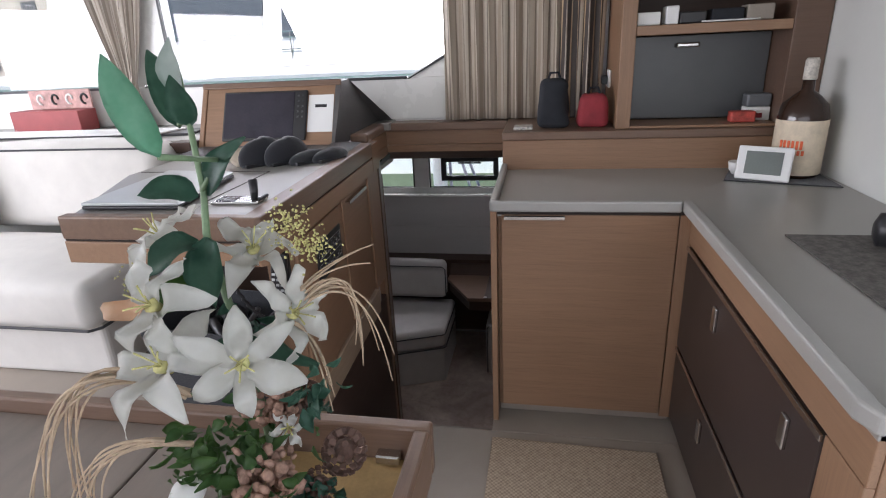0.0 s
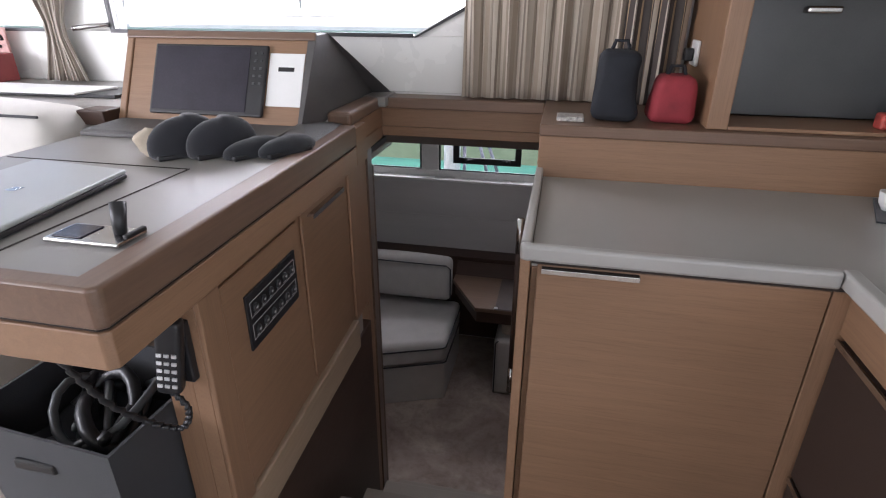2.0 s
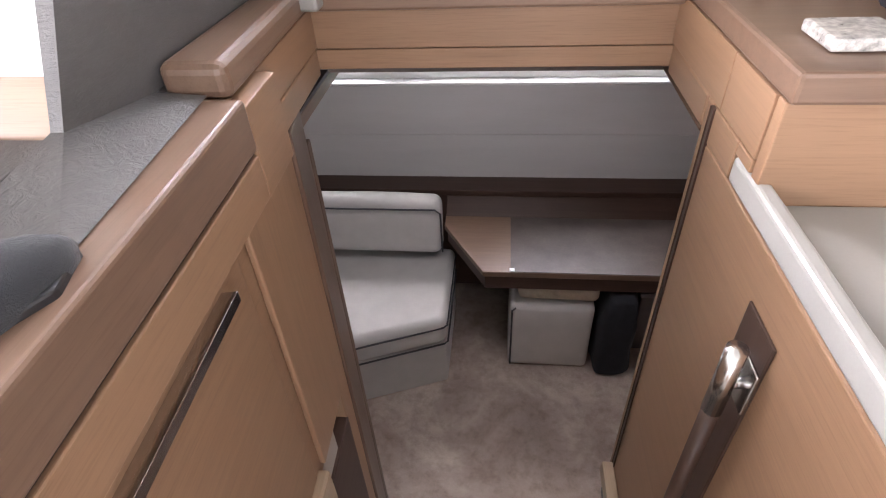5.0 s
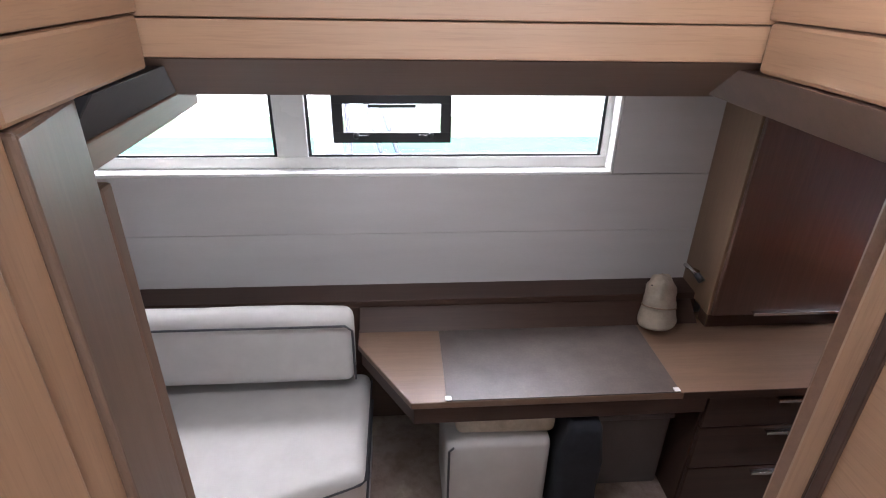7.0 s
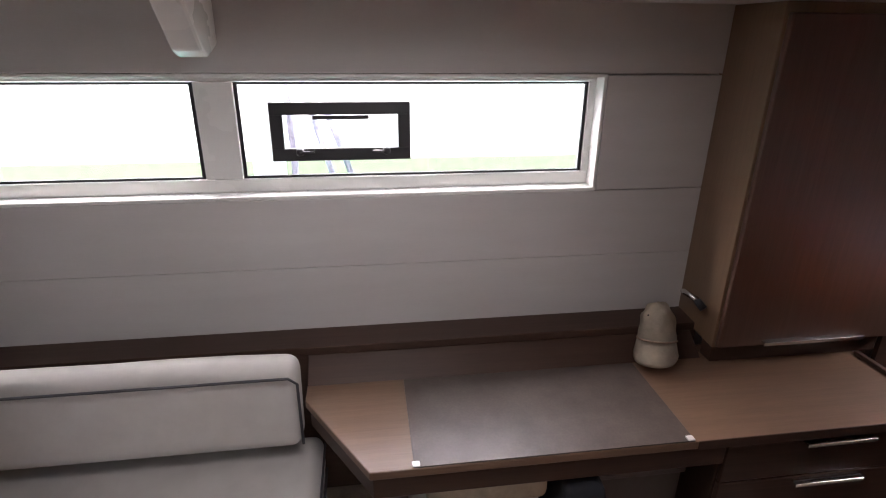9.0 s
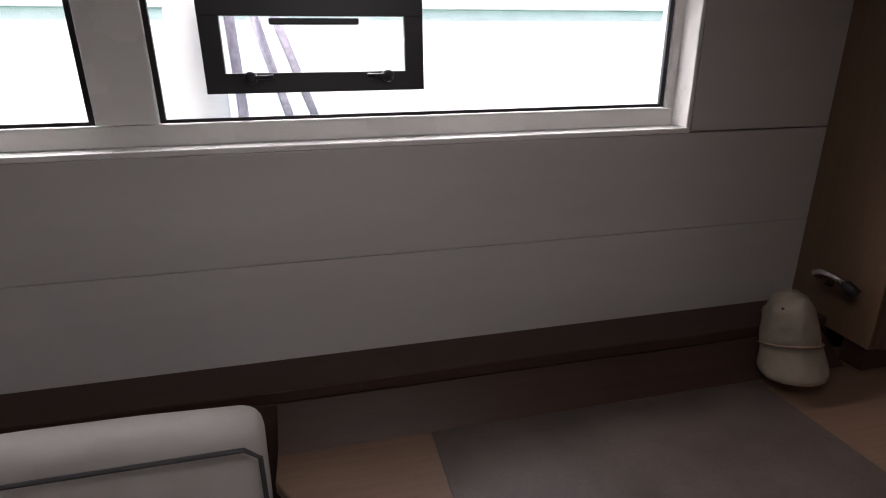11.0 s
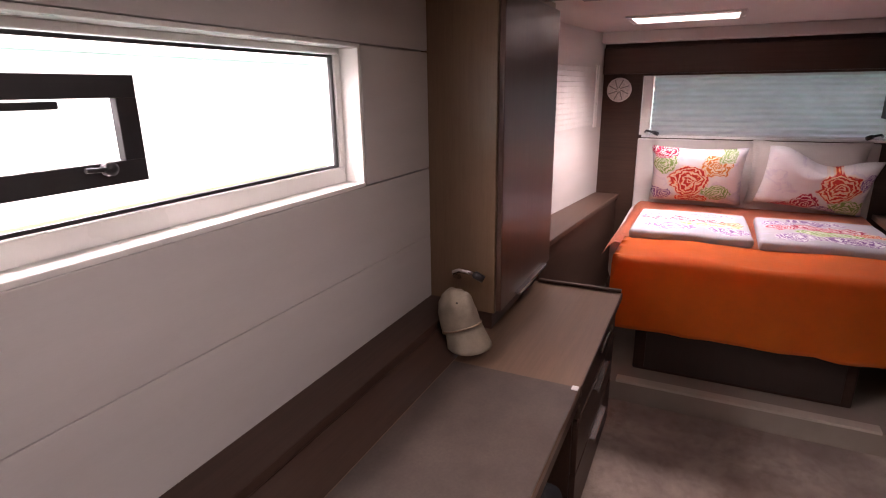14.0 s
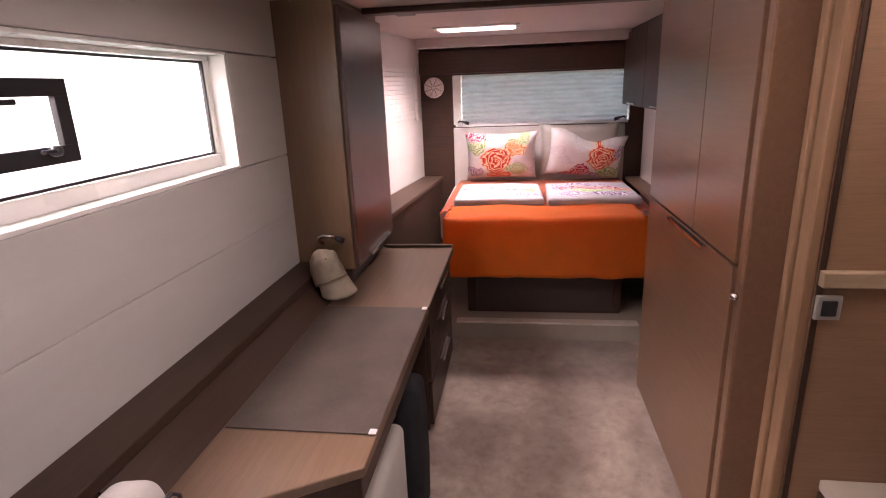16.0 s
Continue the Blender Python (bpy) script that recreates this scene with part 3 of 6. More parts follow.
for i, (x, y0, h, w) in enumerate(((-40, 34, 7, 22), (-14, 36, 9, 18), (12, 34, 6, 20), (38, 37, 8, 24))):
    b = thing("building", (x, y0, 0.1), "pale rendered harbour building with shutters", "building", "harbour buildings")
    part("wall", box(x - w / 2, x + w / 2, y0, y0 + 9, 0.1, h), concrete, b)
    part("roof", prism([(y0 - 0.4, h), (y0 + 4.5, h + 2.2), (y0 + 9.4, h)], x - w / 2 - 0.4, x + w / 2 + 0.4, "x", 0), plain("roof_tile", (0.32, 0.16, 0.1), 0.8), b)
    for k in range(5):
        for zz in (1.2, 3.9):
            part("window", box(x - w / 2 + 1.6 + k * (w - 4) / 4.4, x - w / 2 + 2.7 + k * (w - 4) / 4.4, y0 - 0.05, y0 + 0.02, zz, zz + 1.5), grey_door, b)
# ropes and a fender hanging outside the hull window
fender = thing("fender", (-0.13, 4.92, 0.0), "pale inflatable fender hanging on a rope", "fender")
part("body", lathe([(0.02, -0.2), (0.055, -0.15), (0.065, -0.05), (0.065, 0.5), (0.05, 0.6), (0.02, 0.64)], (-0.13, 4.93, 0.0), 18), white_plastic, fender, "", True)
part("rope", tube([(-0.13, 4.93, 0.64), (-0.135, 4.94, 1.1)], 0.009, 6), paper, fender)
for k, pts in enumerate((((-0.04, 4.95, -0.5), (-0.035, 4.95, 0.3), (-0.06, 4.96, 1.1)), ((0.16, 5.3, -0.1), (0.02, 5.2, 0.45), (-0.1, 5.1, 1.0)), ((0.23, 5.3, 0.0), (0.07, 5.2, 0.5), (-0.06, 5.1, 1.1)))):
    rp = thing("mooring_rope", pts[0], "twisted grey-lilac mooring rope hanging outside the window", "rope", "mooring ropes")
    part("strand", tube(pts, 0.014, 8), plain("rope_grey", (0.42, 0.40, 0.48), 0.9, var=0.25, scale=60), rp, "", True)

# ---- galley ----
worktop = thing("galley_worktop", (1.2, 2.2, 0.85), "grey laminate galley worktop with a pale raised edge", "worktop")
part("top", slab([(0.625, 1.9715), (1.272, 1.9715), (1.272, 0.86), (1.868, 0.86), (1.868, 2.576), (0.625, 2.576)], 0.862, 0.898, 0.002), galley_grey, worktop)
part("front_edge", slab([(0.60, 1.945), (0.61, 1.935), (1.236, 1.935), (1.236, 1.9605), (0.60, 1.9605)], 0.888, 0.926, 0.007, 3), grey_lip, worktop, "pale rounded edge")
part("side_edge", slab([(0.60, 1.962), (0.6235, 1.962), (0.6235, 2.65), (0.60, 2.65)], 0.888, 0.926, 0.007, 3), grey_lip, worktop, "pale rounded edge")
part("aisle_edge", slab([(1.238, 0.875), (1.255, 0.835), (1.2705, 0.835), (1.2705, 1.9605), (1.238, 1.9605)], 0.888, 0.926, 0.007, 3), grey_lip, worktop, "pale rounded edge")
part("end_edge", slab([(1.272, 0.835), (1.868, 0.835), (1.868, 0.8585), (1.272, 0.8585)], 0.888, 0.926, 0.007, 3), grey_lip, worktop, "pale rounded edge")
cab = thing("galley_cabinet", (0.92, 2.2, 0.0), "oak galley cabinet with one wide front door", "cabinet")
part("side_panel", box(0.601, 0.624, 1.953, 2.765, FL, 0.8865, 0.003), oak_y, cab)
part("side_panel_rear", box(0.601, 0.624, 2.652, 2.765, 0.8875, 0.944, 0.003), oak_y, cab)
part("side_filler", box(0.601, 0.624, 2.602, 2.651, 0.927, 0.944, 0.002), oak_y, cab)
part("carcass", box(0.626, 1.868, 1.985, 2.57, 0.06, 0.852), oak_x, cab)
part("plinth", box(0.626, 1.29, 2.03, 2.06, 0.0, 0.059), deck_floor, cab)
dr = part("door", box(0.640, 1.236, 1.962, 1.983, 0.075, 0.871, 0.003), oak_x, cab)
# dark strip in place of the shade between worktop edge and door
part("shadow_gap", box(0.626, 1.30, 1.9625, 1.970, 0.8725, 0.8975, 0), groove, cab, "dark strip painting the shade under the worktop edge")
part("carcass_rail", box(0.626, 1.30, 1.971, 1.984, 0.853, 0.861), oak_x, cab)
handle(dr, 0.65, 0.86, 1.962, 0.869)
part("stile", box(1.2395, 1.30, 1.964, 1.984, 0.06, 0.871), oak_z, cab)
# recessed strip and long bar on the passage side
part("pull_recess", box(0.5975, 0.602, 2.41, 2.49, 0.05, 0.82), walnut_z, cab, "dark recessed strip")
bar = thing("grab_bar", (0.56, 2.6, 0.3), "dark wooden grab bar with polished steel ends beside the steps", "grab bar")
part("bar", tube([(0.572, 2.43, 0.245), (0.572, 2.43, 0.685)], 0.0115, 14), walnut_z, bar, "dark wooden grip", True)
for z0, z1, z in ((0.14, 0.245, 0.19), (0.685, 0.80, 0.74)):
    part("end_sleeve", tube([(0.572, 2.43, z0), (0.572, 2.43, z1)], 0.0128, 16), chrome, bar, "polished steel sleeve", True)
    part("bracket", tube([(0.5975, 2.43, z), (0.573, 2.43, z)], 0.008, 12), chrome, bar, "", True)
    part("flange", box(0.592, 0.5972, 2.408, 2.452, z - 0.035, z + 0.035, 0.002), chrome, bar)
drw = thing("drawer_unit", (1.5, 1.4, 0.0), "dark brown galley drawers in an oak frame", "cabinet")
part("frame", box(1.29, 1.868, 0.86, 1.963, 0.06, 0.852), oak_y, drw)
part("top_rail", box(1.274, 1.289, 0.86, 1.963, 0.775, 0.8865, 0.002), oak_y, drw)
part("end_stile", box(1.272, 1.289, 0.86, 0.985, 0.06, 0.774, 0.002), oak_z, drw)
part("plinth", box(1.32, 1.868, 0.9, 1.963, 0.0, 0.059), walnut_y, drw)
for y0, y1, z0, z1 in ((0.99, 1.955, 0.385, 0.765), (0.99, 1.955, 0.075, 0.378)):
    d = part("drawer_front", box(1.272, 1.289, y0, y1, z0, z1, 0.003), dark_lam, drw, "dark brown drawer front")
    part("edge_strip", box(1.267, 1.2735, y0, y1, z1 - 0.012, z1 + 0.002, 0.001), chrome, d, "steel edge strip")
    for y in (1.10, 1.58):
        part("catch", box(1.262, 1.2725, y, y + 0.028, z1 - 0.125, z1 - 0.05, 0.003), chrome, d, "push-button steel catch")
ledge = thing("galley_ledge", (1.2, 2.8, 0.9), "oak upstand with a brown shelf behind the worktop", "shelf")
part("upstand", box(0.604, 1.868, 2.578, 2.60, 0.853, 1.028, 0.002), oak_x, ledge)
part("shelf", box(0.602, 1.868, 2.565, 3.098, 1.03, 1.066, 0.005), oak_brown_x, ledge)

unit = thing("shelf_unit", (1.47, 2.8, 1.066), "oak shelf unit with a grey flap door", "shelf unit")
part("upright", box(1.09, 1.15, 2.60, 3.097, 1.067, 2.05, 0.004), oak_z, unit)
# right upright in the darkened oak: its shade is in the colour
part("upright", box(1.735, 1.868, 2.60, 3.097, 1.067, 2.05, 0.004), shaded_brown, unit)
part("board", box(1.151, 1.734, 2.60, 3.097, 1.44, 1.478, 0.003), oak_x, unit)
part("board", box(1.151, 1.734, 2.60, 3.097, 1.80, 1.835, 0.003), oak_x, unit)
part("sill", box(1.151, 1.734, 2.60, 2.80, 1.067, 1.078, 0.002), oak_x, unit)
part("back", box(1.151, 1.734, 3.06, 3.09, 1.08, 2.05), walnut_x, unit)
fd = part("flap_door", box(1.153, 1.732, 2.80, 2.818, 1.082, 1.436, 0.003), grey_door, unit, "anthracite flap door")
part("handle", slab([(1.35, 2.775), (1.44, 2.775), (1.45, 2.799), (1.34, 2.799)], 1.385, 1.405, 0.006, 3), chrome, fd, "bright steel pull")


def bag(name, x0, x1, y0, y1, z0, z1, material, label, dent=0.02):
    b = thing(name, ((x0 + x1) / 2, (y0 + y1) / 2, z0), label, "bag")
    bm = box(x0, x1, y0, y1, z0, z1, min(x1 - x0, z1 - z0) * 0.2, 4)
    bmesh.ops.subdivide_edges(bm, edges=bm.edges[:], cuts=2, use_grid_fill=True)
    for v in bm.verts:
        k = (v.co.z - z0) / (z1 - z0)
        v.co.x += noise.noise(v.co * 9) * dent
        v.co.y += noise.noise(v.co * 9 + Vector((5, 0, 0))) * dent
        v.co.x += ((x0 + x1) / 2 - v.co.x) * 0.25 * k
        v.co.z = max(v.co.z, z0)
    part("body", bm, material, b, "", True)
    cx, cy = (x0 + x1) / 2, (y0 + y1) / 2
    part("strap", tube([(cx - 0.03, cy, z1 - 0.02), (cx - 0.015, cy, z1 + 0.025), (cx + 0.02, cy, z1 + 0.025), (cx + 0.035, cy, z1 - 0.02)], 0.006, 6), black_cloth, b, "", True)
    return b


bag("shoulder_bag", 0.75, 0.90, 2.64, 2.78, 1.067, 1.28, black_cloth, "black shoulder bag standing on the shelf")
bag("wash_bag", 0.925, 1.075, 2.64, 2.78, 1.067, 1.21, red_cloth, "red cloth bag standing on the shelf", 0.012)
tray = thing("glass_coaster", (0.69, 2.66, 1.067), "speckled glass dish on the shelf corner", "dish")
part("dish", box(0.65, 0.735, 2.62, 2.70, 1.067, 1.082, 0.004), plain("speckled_glass", (0.45, 0.43, 0.4), 0.3, var=0.6, scale=90, fine=60), tray)
plug = thing("wall_socket", (1.05, 3.06, 1.2), "white wall socket with a plugged-in adapter", "socket")
part("plate", box(1.078, 1.0895, 2.86, 2.95, 1.22, 1.30, 0.004), white_plastic, plug)
part("adapter", box(1.05, 1.0775, 2.885, 2.925, 1.235, 1.275, 0.005), black_plastic, plug)

# goods in and on the shelf unit
pk = thing("snack_packet", (1.62, 2.68, 1.078), "red and white paper packet", "packet")
part("packet", box(1.56, 1.66, 2.63, 2.68, 1.079, 1.125, 0.008, 3), plain("red_white_print", (0.5, 0.08, 0.06), 0.5, var=0.5, scale=30), pk)
bx = thing("food_box", (1.68, 2.7, 1.078), "white carton with a grey lid", "box")
part("carton", box(1.635, 1.73, 2.685, 2.75, 1.079, 1.135, 0.003), paper, bx)
part("lid", box(1.633, 1.732, 2.683, 2.752, 1.136, 1.19, 0.01, 3), plain("slate_plastic", (0.14, 0.15, 0.16), 0.5), bx, "dark grey lid")
part("print", box(1.645, 1.70, 2.6835, 2.6848, 1.09, 1.11, 0), red_cloth, bx, "red print")
for k, (x, w, h, m, nm, lb) in enumerate(((1.20, 0.09, 0.05, paper, "small_box", "small white printed box"), (1.29, 0.05, 0.07, white_plastic, "plastic_tub", "white plastic tub"),
                                          (1.37, 0.10, 0.045, black_plastic, "case", "black case"), (1.50, 0.12, 0.05, black_cloth, "pouch", "black pouch with a cable"),
                                          (1.62, 0.10, 0.06, plain("taupe", (0.3, 0.26, 0.22), 0.7), "carton", "taupe carton"))):
    o = thing(nm, (x, 2.68, 1.479), lb + " on the upper shelf", "box")
    part("body", box(x - w / 2, x + w / 2, 2.63, 2.72, 1.479, 1.479 + h, 0.006, 3), m, o)
cbl = thing("cable", (1.5, 2.62, 1.479), "white cable lying on the upper shelf", "cable")
part("lead", tube([(1.40 + 0.02 * i, 2.618 + 0.006 * math.sin(i * 1.3), 1.484) for i in range(12)], 0.0035, 6), white_plastic, cbl, "", True)

# big bottle, weather station and mats
bt = thing("large_bottle", (1.765, 2.42, 0.903), "large brown glass bottle with a cream paper label", "bottle")
part("glass", lathe([(0.085, 0), (0.095, 0.01), (0.096, 0.25), (0.085, 0.30), (0.05, 0.335), (0.024, 0.355), (0.022, 0.40)], (1.765, 2.42, 0.908), 28), plain("brown_glass", (0.035, 0.018, 0.012), 0.12), bt, "", True)
part("label", lathe([(0.0965, 0.015), (0.0975, 0.017), (0.0975, 0.238), (0.0965, 0.24)], (1.765, 2.42, 0.908), 28), plain("cream_label", (0.68, 0.58, 0.44), 0.7, var=0.12, scale=30), bt, "cream paper label", True)
lb = bmesh.new()
for r, (z, h, n) in enumerate(((0.10, 0.02, 7), (0.125, 0.035, 6))):
    for i in range(n):
        a = radians(205 + i * 9 + r * 4)
        c = (1.765 + 0.0985 * math.cos(a), 2.42 + 0.0985 * math.sin(a), 0.908 + z)
        join(lb, box(-0.005, 0.005, -0.001, 0.001, 0, h, 0), pose(*c, 0, 0, math.degrees(a) + 90))
part("print", lb, plain("orange_red_ink", (0.75, 0.13, 0.04), 0.6), bt, "orange-red lettering bars")
part("cap", lathe([(0.024, 0), (0.026, 0.004), (0.026, 0.075), (0.02, 0.085)], (1.765, 2.42, 1.305), 18), plain("pale_foil", (0.6, 0.56, 0.5), 0.4, var=0.4, scale=60), bt, "pale foil cap", True)
for ob in bt.children:
    ob.data.transform(Matrix.Translation((1.748, 2.415, 0.904)) @ Matrix.Scale(0.9, 4) @ Matrix.Translation((-1.765, -2.42, -0.908)))
mat1 = thing("place_mat", (1.66, 2.4, 0.899), "dark woven place mat on the worktop", "mat")
part("mat", slab([(1.475, 2.34), (1.84, 2.22), (1.855, 2.54), (1.56, 2.55)], 0.899, 0.903, 0.001), felt, mat1)
ws = thing("weather_station", (1.6, 2.3, 0.903), "white framed weather display leaning on the bottle", "display")
wm = pose(1.598, 2.315, 0.905, -18, 0, -27)
for nm, q, m, lb_ in (("casing", (-0.092, 0.092, -0.009, 0.009, 0.0, 0.128, 0.006), white_plastic, ""), ("screen", (-0.062, 0.062, -0.0105, -0.0092, 0.022, 0.108, 0.001), plain("lcd", (0.16, 0.18, 0.17), 0.15), "grey display")):
    t = box(*q)
    bmesh.ops.transform(t, matrix=wm, verts=t.verts)
    part(nm, t, m, ws, lb_)
cup = thing("small_cup", (1.555, 2.44, 0.903), "small white ceramic cup", "cup")
part("bowl", lathe([(0.018, 0), (0.03, 0.02), (0.034, 0.05), (0.030, 0.05), (0.026, 0.02), (0.01, 0.01)], (1.55, 2.44, 0.903), 20), white_plastic, cup, "", True)
mat2 = thing("place_mat", (1.66, 1.45, 0.899), "dark patterned mat on the worktop", "mat")
part("mat", slab([(1.47, 1.16), (1.865, 1.16), (1.865, 1.69), (1.45, 1.69)], 0.899, 0.903, 0.001), plain("dark_patterned_mat", (0.13, 0.12, 0.11), 0.8, var=0.4, scale=40), mat2)
th = thing("flask", (1.66, 1.55, 0.903), "black insulated flask lying on its side", "flask")
fm = lathe([(0.02, -0.12), (0.043, -0.11), (0.046, -0.06), (0.046, 0.09), (0.035, 0.115), (0.01, 0.12)], (0, 0, 0), 20)
bmesh.ops.transform(fm, matrix=pose(1.73, 1.56, 0.95, 0, 90, -20), verts=fm.verts)
part("body", fm, black_plastic, th, "", True)

# woven runner on the galley floor
rug = thing("galley_mat", (0.9, 1.3, 0.001), "beige woven runner in front of the galley", "mat")


def weave_material():
    m, n, l, b = shader("beige_weave")
    v = coords(n, l, (1, 1, 1))
    ck = n.new("ShaderNodeTexChecker")
    ck.inputs["Scale"].default_value = 130
    ck.inputs["Color1"].default_value, ck.inputs["Color2"].default_value = (0.52, 0.41, 0.30, 1), (0.22, 0.165, 0.115, 1)
    l.new(v, ck.inputs["Vector"])
    big = noise_node(n, l, v, 60)
    l.new(mixed(n, l, 0.5, ck.outputs["Color"], ramp(n, l, big, [(0.3, (0.28, 0.21, 0.155)), (0.7, (0.56, 0.46, 0.34))])), b.inputs["Base Color"])
    b.inputs["Roughness"].default_value = 0.95
    bumped(n, l, b, ck.outputs["Fac"], 0.5, 0.003)
    return m


part("weave", slab([(0.60, 0.30), (1.20, 0.28), (1.21, 1.815), (0.608, 1.835)], 0.001, 0.013, 0.004), weave_material(), rug)

# ---- curtains ----


def curtain_material(name, stripes, freq):
    m, n, l, b = shader(name)
    tc, sep, mul = n.new("ShaderNodeTexCoord"), n.new("ShaderNodeSeparateXYZ"), n.new("ShaderNodeMath")
    l.new(tc.outputs["UV"], sep.inputs[0])
    mul.operation, mul.inputs[1].default_value = "MULTIPLY", freq
    fr_ = n.new("ShaderNodeMath")
    fr_.operation = "FRACT"
    l.new(sep.outputs["X"], mul.inputs[0]), l.new(mul.outputs[0], fr_.inputs[0])
    l.new(ramp(n, l, fr_.outputs[0], stripes, True), b.inputs["Base Color"])
    b.inputs["Roughness"].default_value = 0.85
    b.inputs["Sheen Weight"].default_value = 0.2
    bumped(n, l, b, noise_node(n, l, coords(n, l, (1, 1, 1)), 600, 2), 0.3, 0.001)
    return m


def curtain(name, x0, x1, y, z0, z1, material, folds, depth, label, pinch=None):
    c = thing(name, ((x0 + x1) / 2, y, z0), label, "curtain")
    bm = bmesh.new()
    uv = bm.loops.layers.uv.new("UVMap")
    nx, nz = folds * 10, 14
    grid = []
    for j in range(nz + 1):
        v = j / nz
        z = z0 + (z1 - z0) * v
        row = []
        for i in range(nx + 1):
            u = i / nx
            s = 1.0
            if pinch:
                s = 0.16 + 0.84 * min(1, abs(z - pinch) / (z1 - pinch)) ** 0.8 if z > pinch else 0.16 + 0.5 * min(1.0, (pinch - z) / 0.3)
            x = (x0 + x1) / 2 + (u - 0.5) * (x1 - x0) * s
            a = u * folds * 2 * math.pi
            amp = depth * (0.65 + 0.35 * math.sin(a * 0.37 + 1.0)) * (1.0 if not pinch else 0.5 + 0.5 * s)
            row.append(bm.verts.new((x + 0.008 * math.sin(a * 2 + v * 2), y + amp * math.sin(a + 0.5 * math.sin(v * 2.2)), z)))
        grid.append(row)
    for j in range(nz):
        for i in range(nx):
            f = bm.faces.new((grid[j][i], grid[j][i + 1], grid[j + 1][i + 1], grid[j + 1][i]))
            for lp, (a, b) in zip(f.loops, ((i, j), (i + 1, j), (i + 1, j + 1), (i, j + 1))):
                lp[uv].uv = (a / nx, b / nz)
    ob = part("cloth", bm, material, c, "", True)
    so = ob.modifiers.new("thickness", "SOLIDIFY")
    so.thickness = 0.003
    return c


BEIGE = (0.42, 0.36, 0.29)
drape_m = curtain_material("striped_drape", [(0.0, BEIGE), (0.30, (0.27, 0.22, 0.17)), (0.42, (0.52, 0.46, 0.38)), (0.62, (0.20, 0.16, 0.125)), (0.70, BEIGE), (0.86, (0.33, 0.27, 0.21))], 12)
drape2_m = curtain_material("dark_striped_drape", [(0.0, (0.06, 0.05, 0.045)), (0.45, (0.45, 0.33, 0.2)), (0.6, (0.07, 0.055, 0.05)), (0.8, (0.5, 0.44, 0.36))], 6)
curtain("window_curtain", 0.27, 0.86, 3.035, 1.069, 2.04, drape_m, 9, 0.028, "pleated beige and brown striped curtain drawn aside")
curtain("window_curtain", 0.85, 1.06, 3.01, 1.069, 2.04, drape2_m, 4, 0.022, "black and ochre striped curtain edge")
curtain("tied_curtain", -1.80, -1.36, 3.045, 1.075, 1.95, curtain_material("dotted_drape", [(0.0, (0.3, 0.25, 0.21)), (0.5, (0.47, 0.42, 0.36))], 40), 7, 0.03, "patterned brown curtain gathered by a tie", pinch=1.30)
tie = thing("curtain_tie", (-1.40, 3.04, 1.3), "steel hook holding the tied curtain", "hook")
part("hook", tube([(-1.33, 3.085, 1.315), (-1.40, 3.05, 1.31), (-1.47, 3.03, 1.30)], 0.011, 10), chrome, tie, "", True)

# ---- nav station ----
plain("switch_grey", (0.5, 0.5, 0.5), 0.4)
plain("switch_black", (0.03, 0.03, 0.032), 0.3)
NZ = 1.025
nav = thing("nav_station", (-0.4, 2.0, 0.28), "oak navigation desk with a grey top", "desk")
part("desktop", slab([(-0.58, 1.441), (-0.029, 1.441), (-0.029, 2.44), (-0.80, 2.44), (-0.80, 1.95)], 0.99, NZ, 0.002), grey_top, nav)
def edge_band(out, z0, z1, bevel, material, label=""):
    """An L-shaped band round the front and the aisle side of the desk, set back by out."""
    o = 0.031 - out
    return part("edge_band", slab([(-0.60, 1.402 + out), (o - 0.012, 1.402 + out), (o, 1.414 + out), (o, 2.595), (-0.0285, 2.595), (-0.0285, 1.4405), (-0.60, 1.4405)], z0, z1, bevel, 3), material, nav, label)


edge_band(0.0, 0.9585, NZ + 0.004, 0.006, oak_brown_y, "rounded oak edge band")
edge_band(0.008, 0.9525, 0.958, 0.0, groove, "dark joint under the edge band")
edge_band(0.002, 0.885, 0.952, 0.003, oak_y)
part("lower_band_end", box(-0.03, 0.029, 2.596, 2.716, 0.885, 1.017, 0.002), oak_y, nav)
part("side_panel", box(-0.035, 0.002, 1.63, 2.716, 0.276, 0.884, 0.002), oak_y, nav)
part("return_panel", box(-0.098, -0.036, 1.632, 1.652, 0.276, 0.884, 0.002), oak_z, nav)
part("post", box(0.0025, 0.016, 1.628, 1.705, 0.306, 0.884, 0.004), oak_z, nav)
part("rear_filler", box(-0.096, -0.0295, 2.442, 2.596, 0.99, 1.018, 0.002), leather, nav)
sd = part("switch_door", box(0.003, 0.012, 1.709, 2.10, 0.33, 0.868, 0.003), oak_y, nav)
sp = part("switch_panel", box(0.0125, 0.019, 1.787, 2.053, 0.662, 0.805, 0.002), black_plastic, nav, "black switch panel")
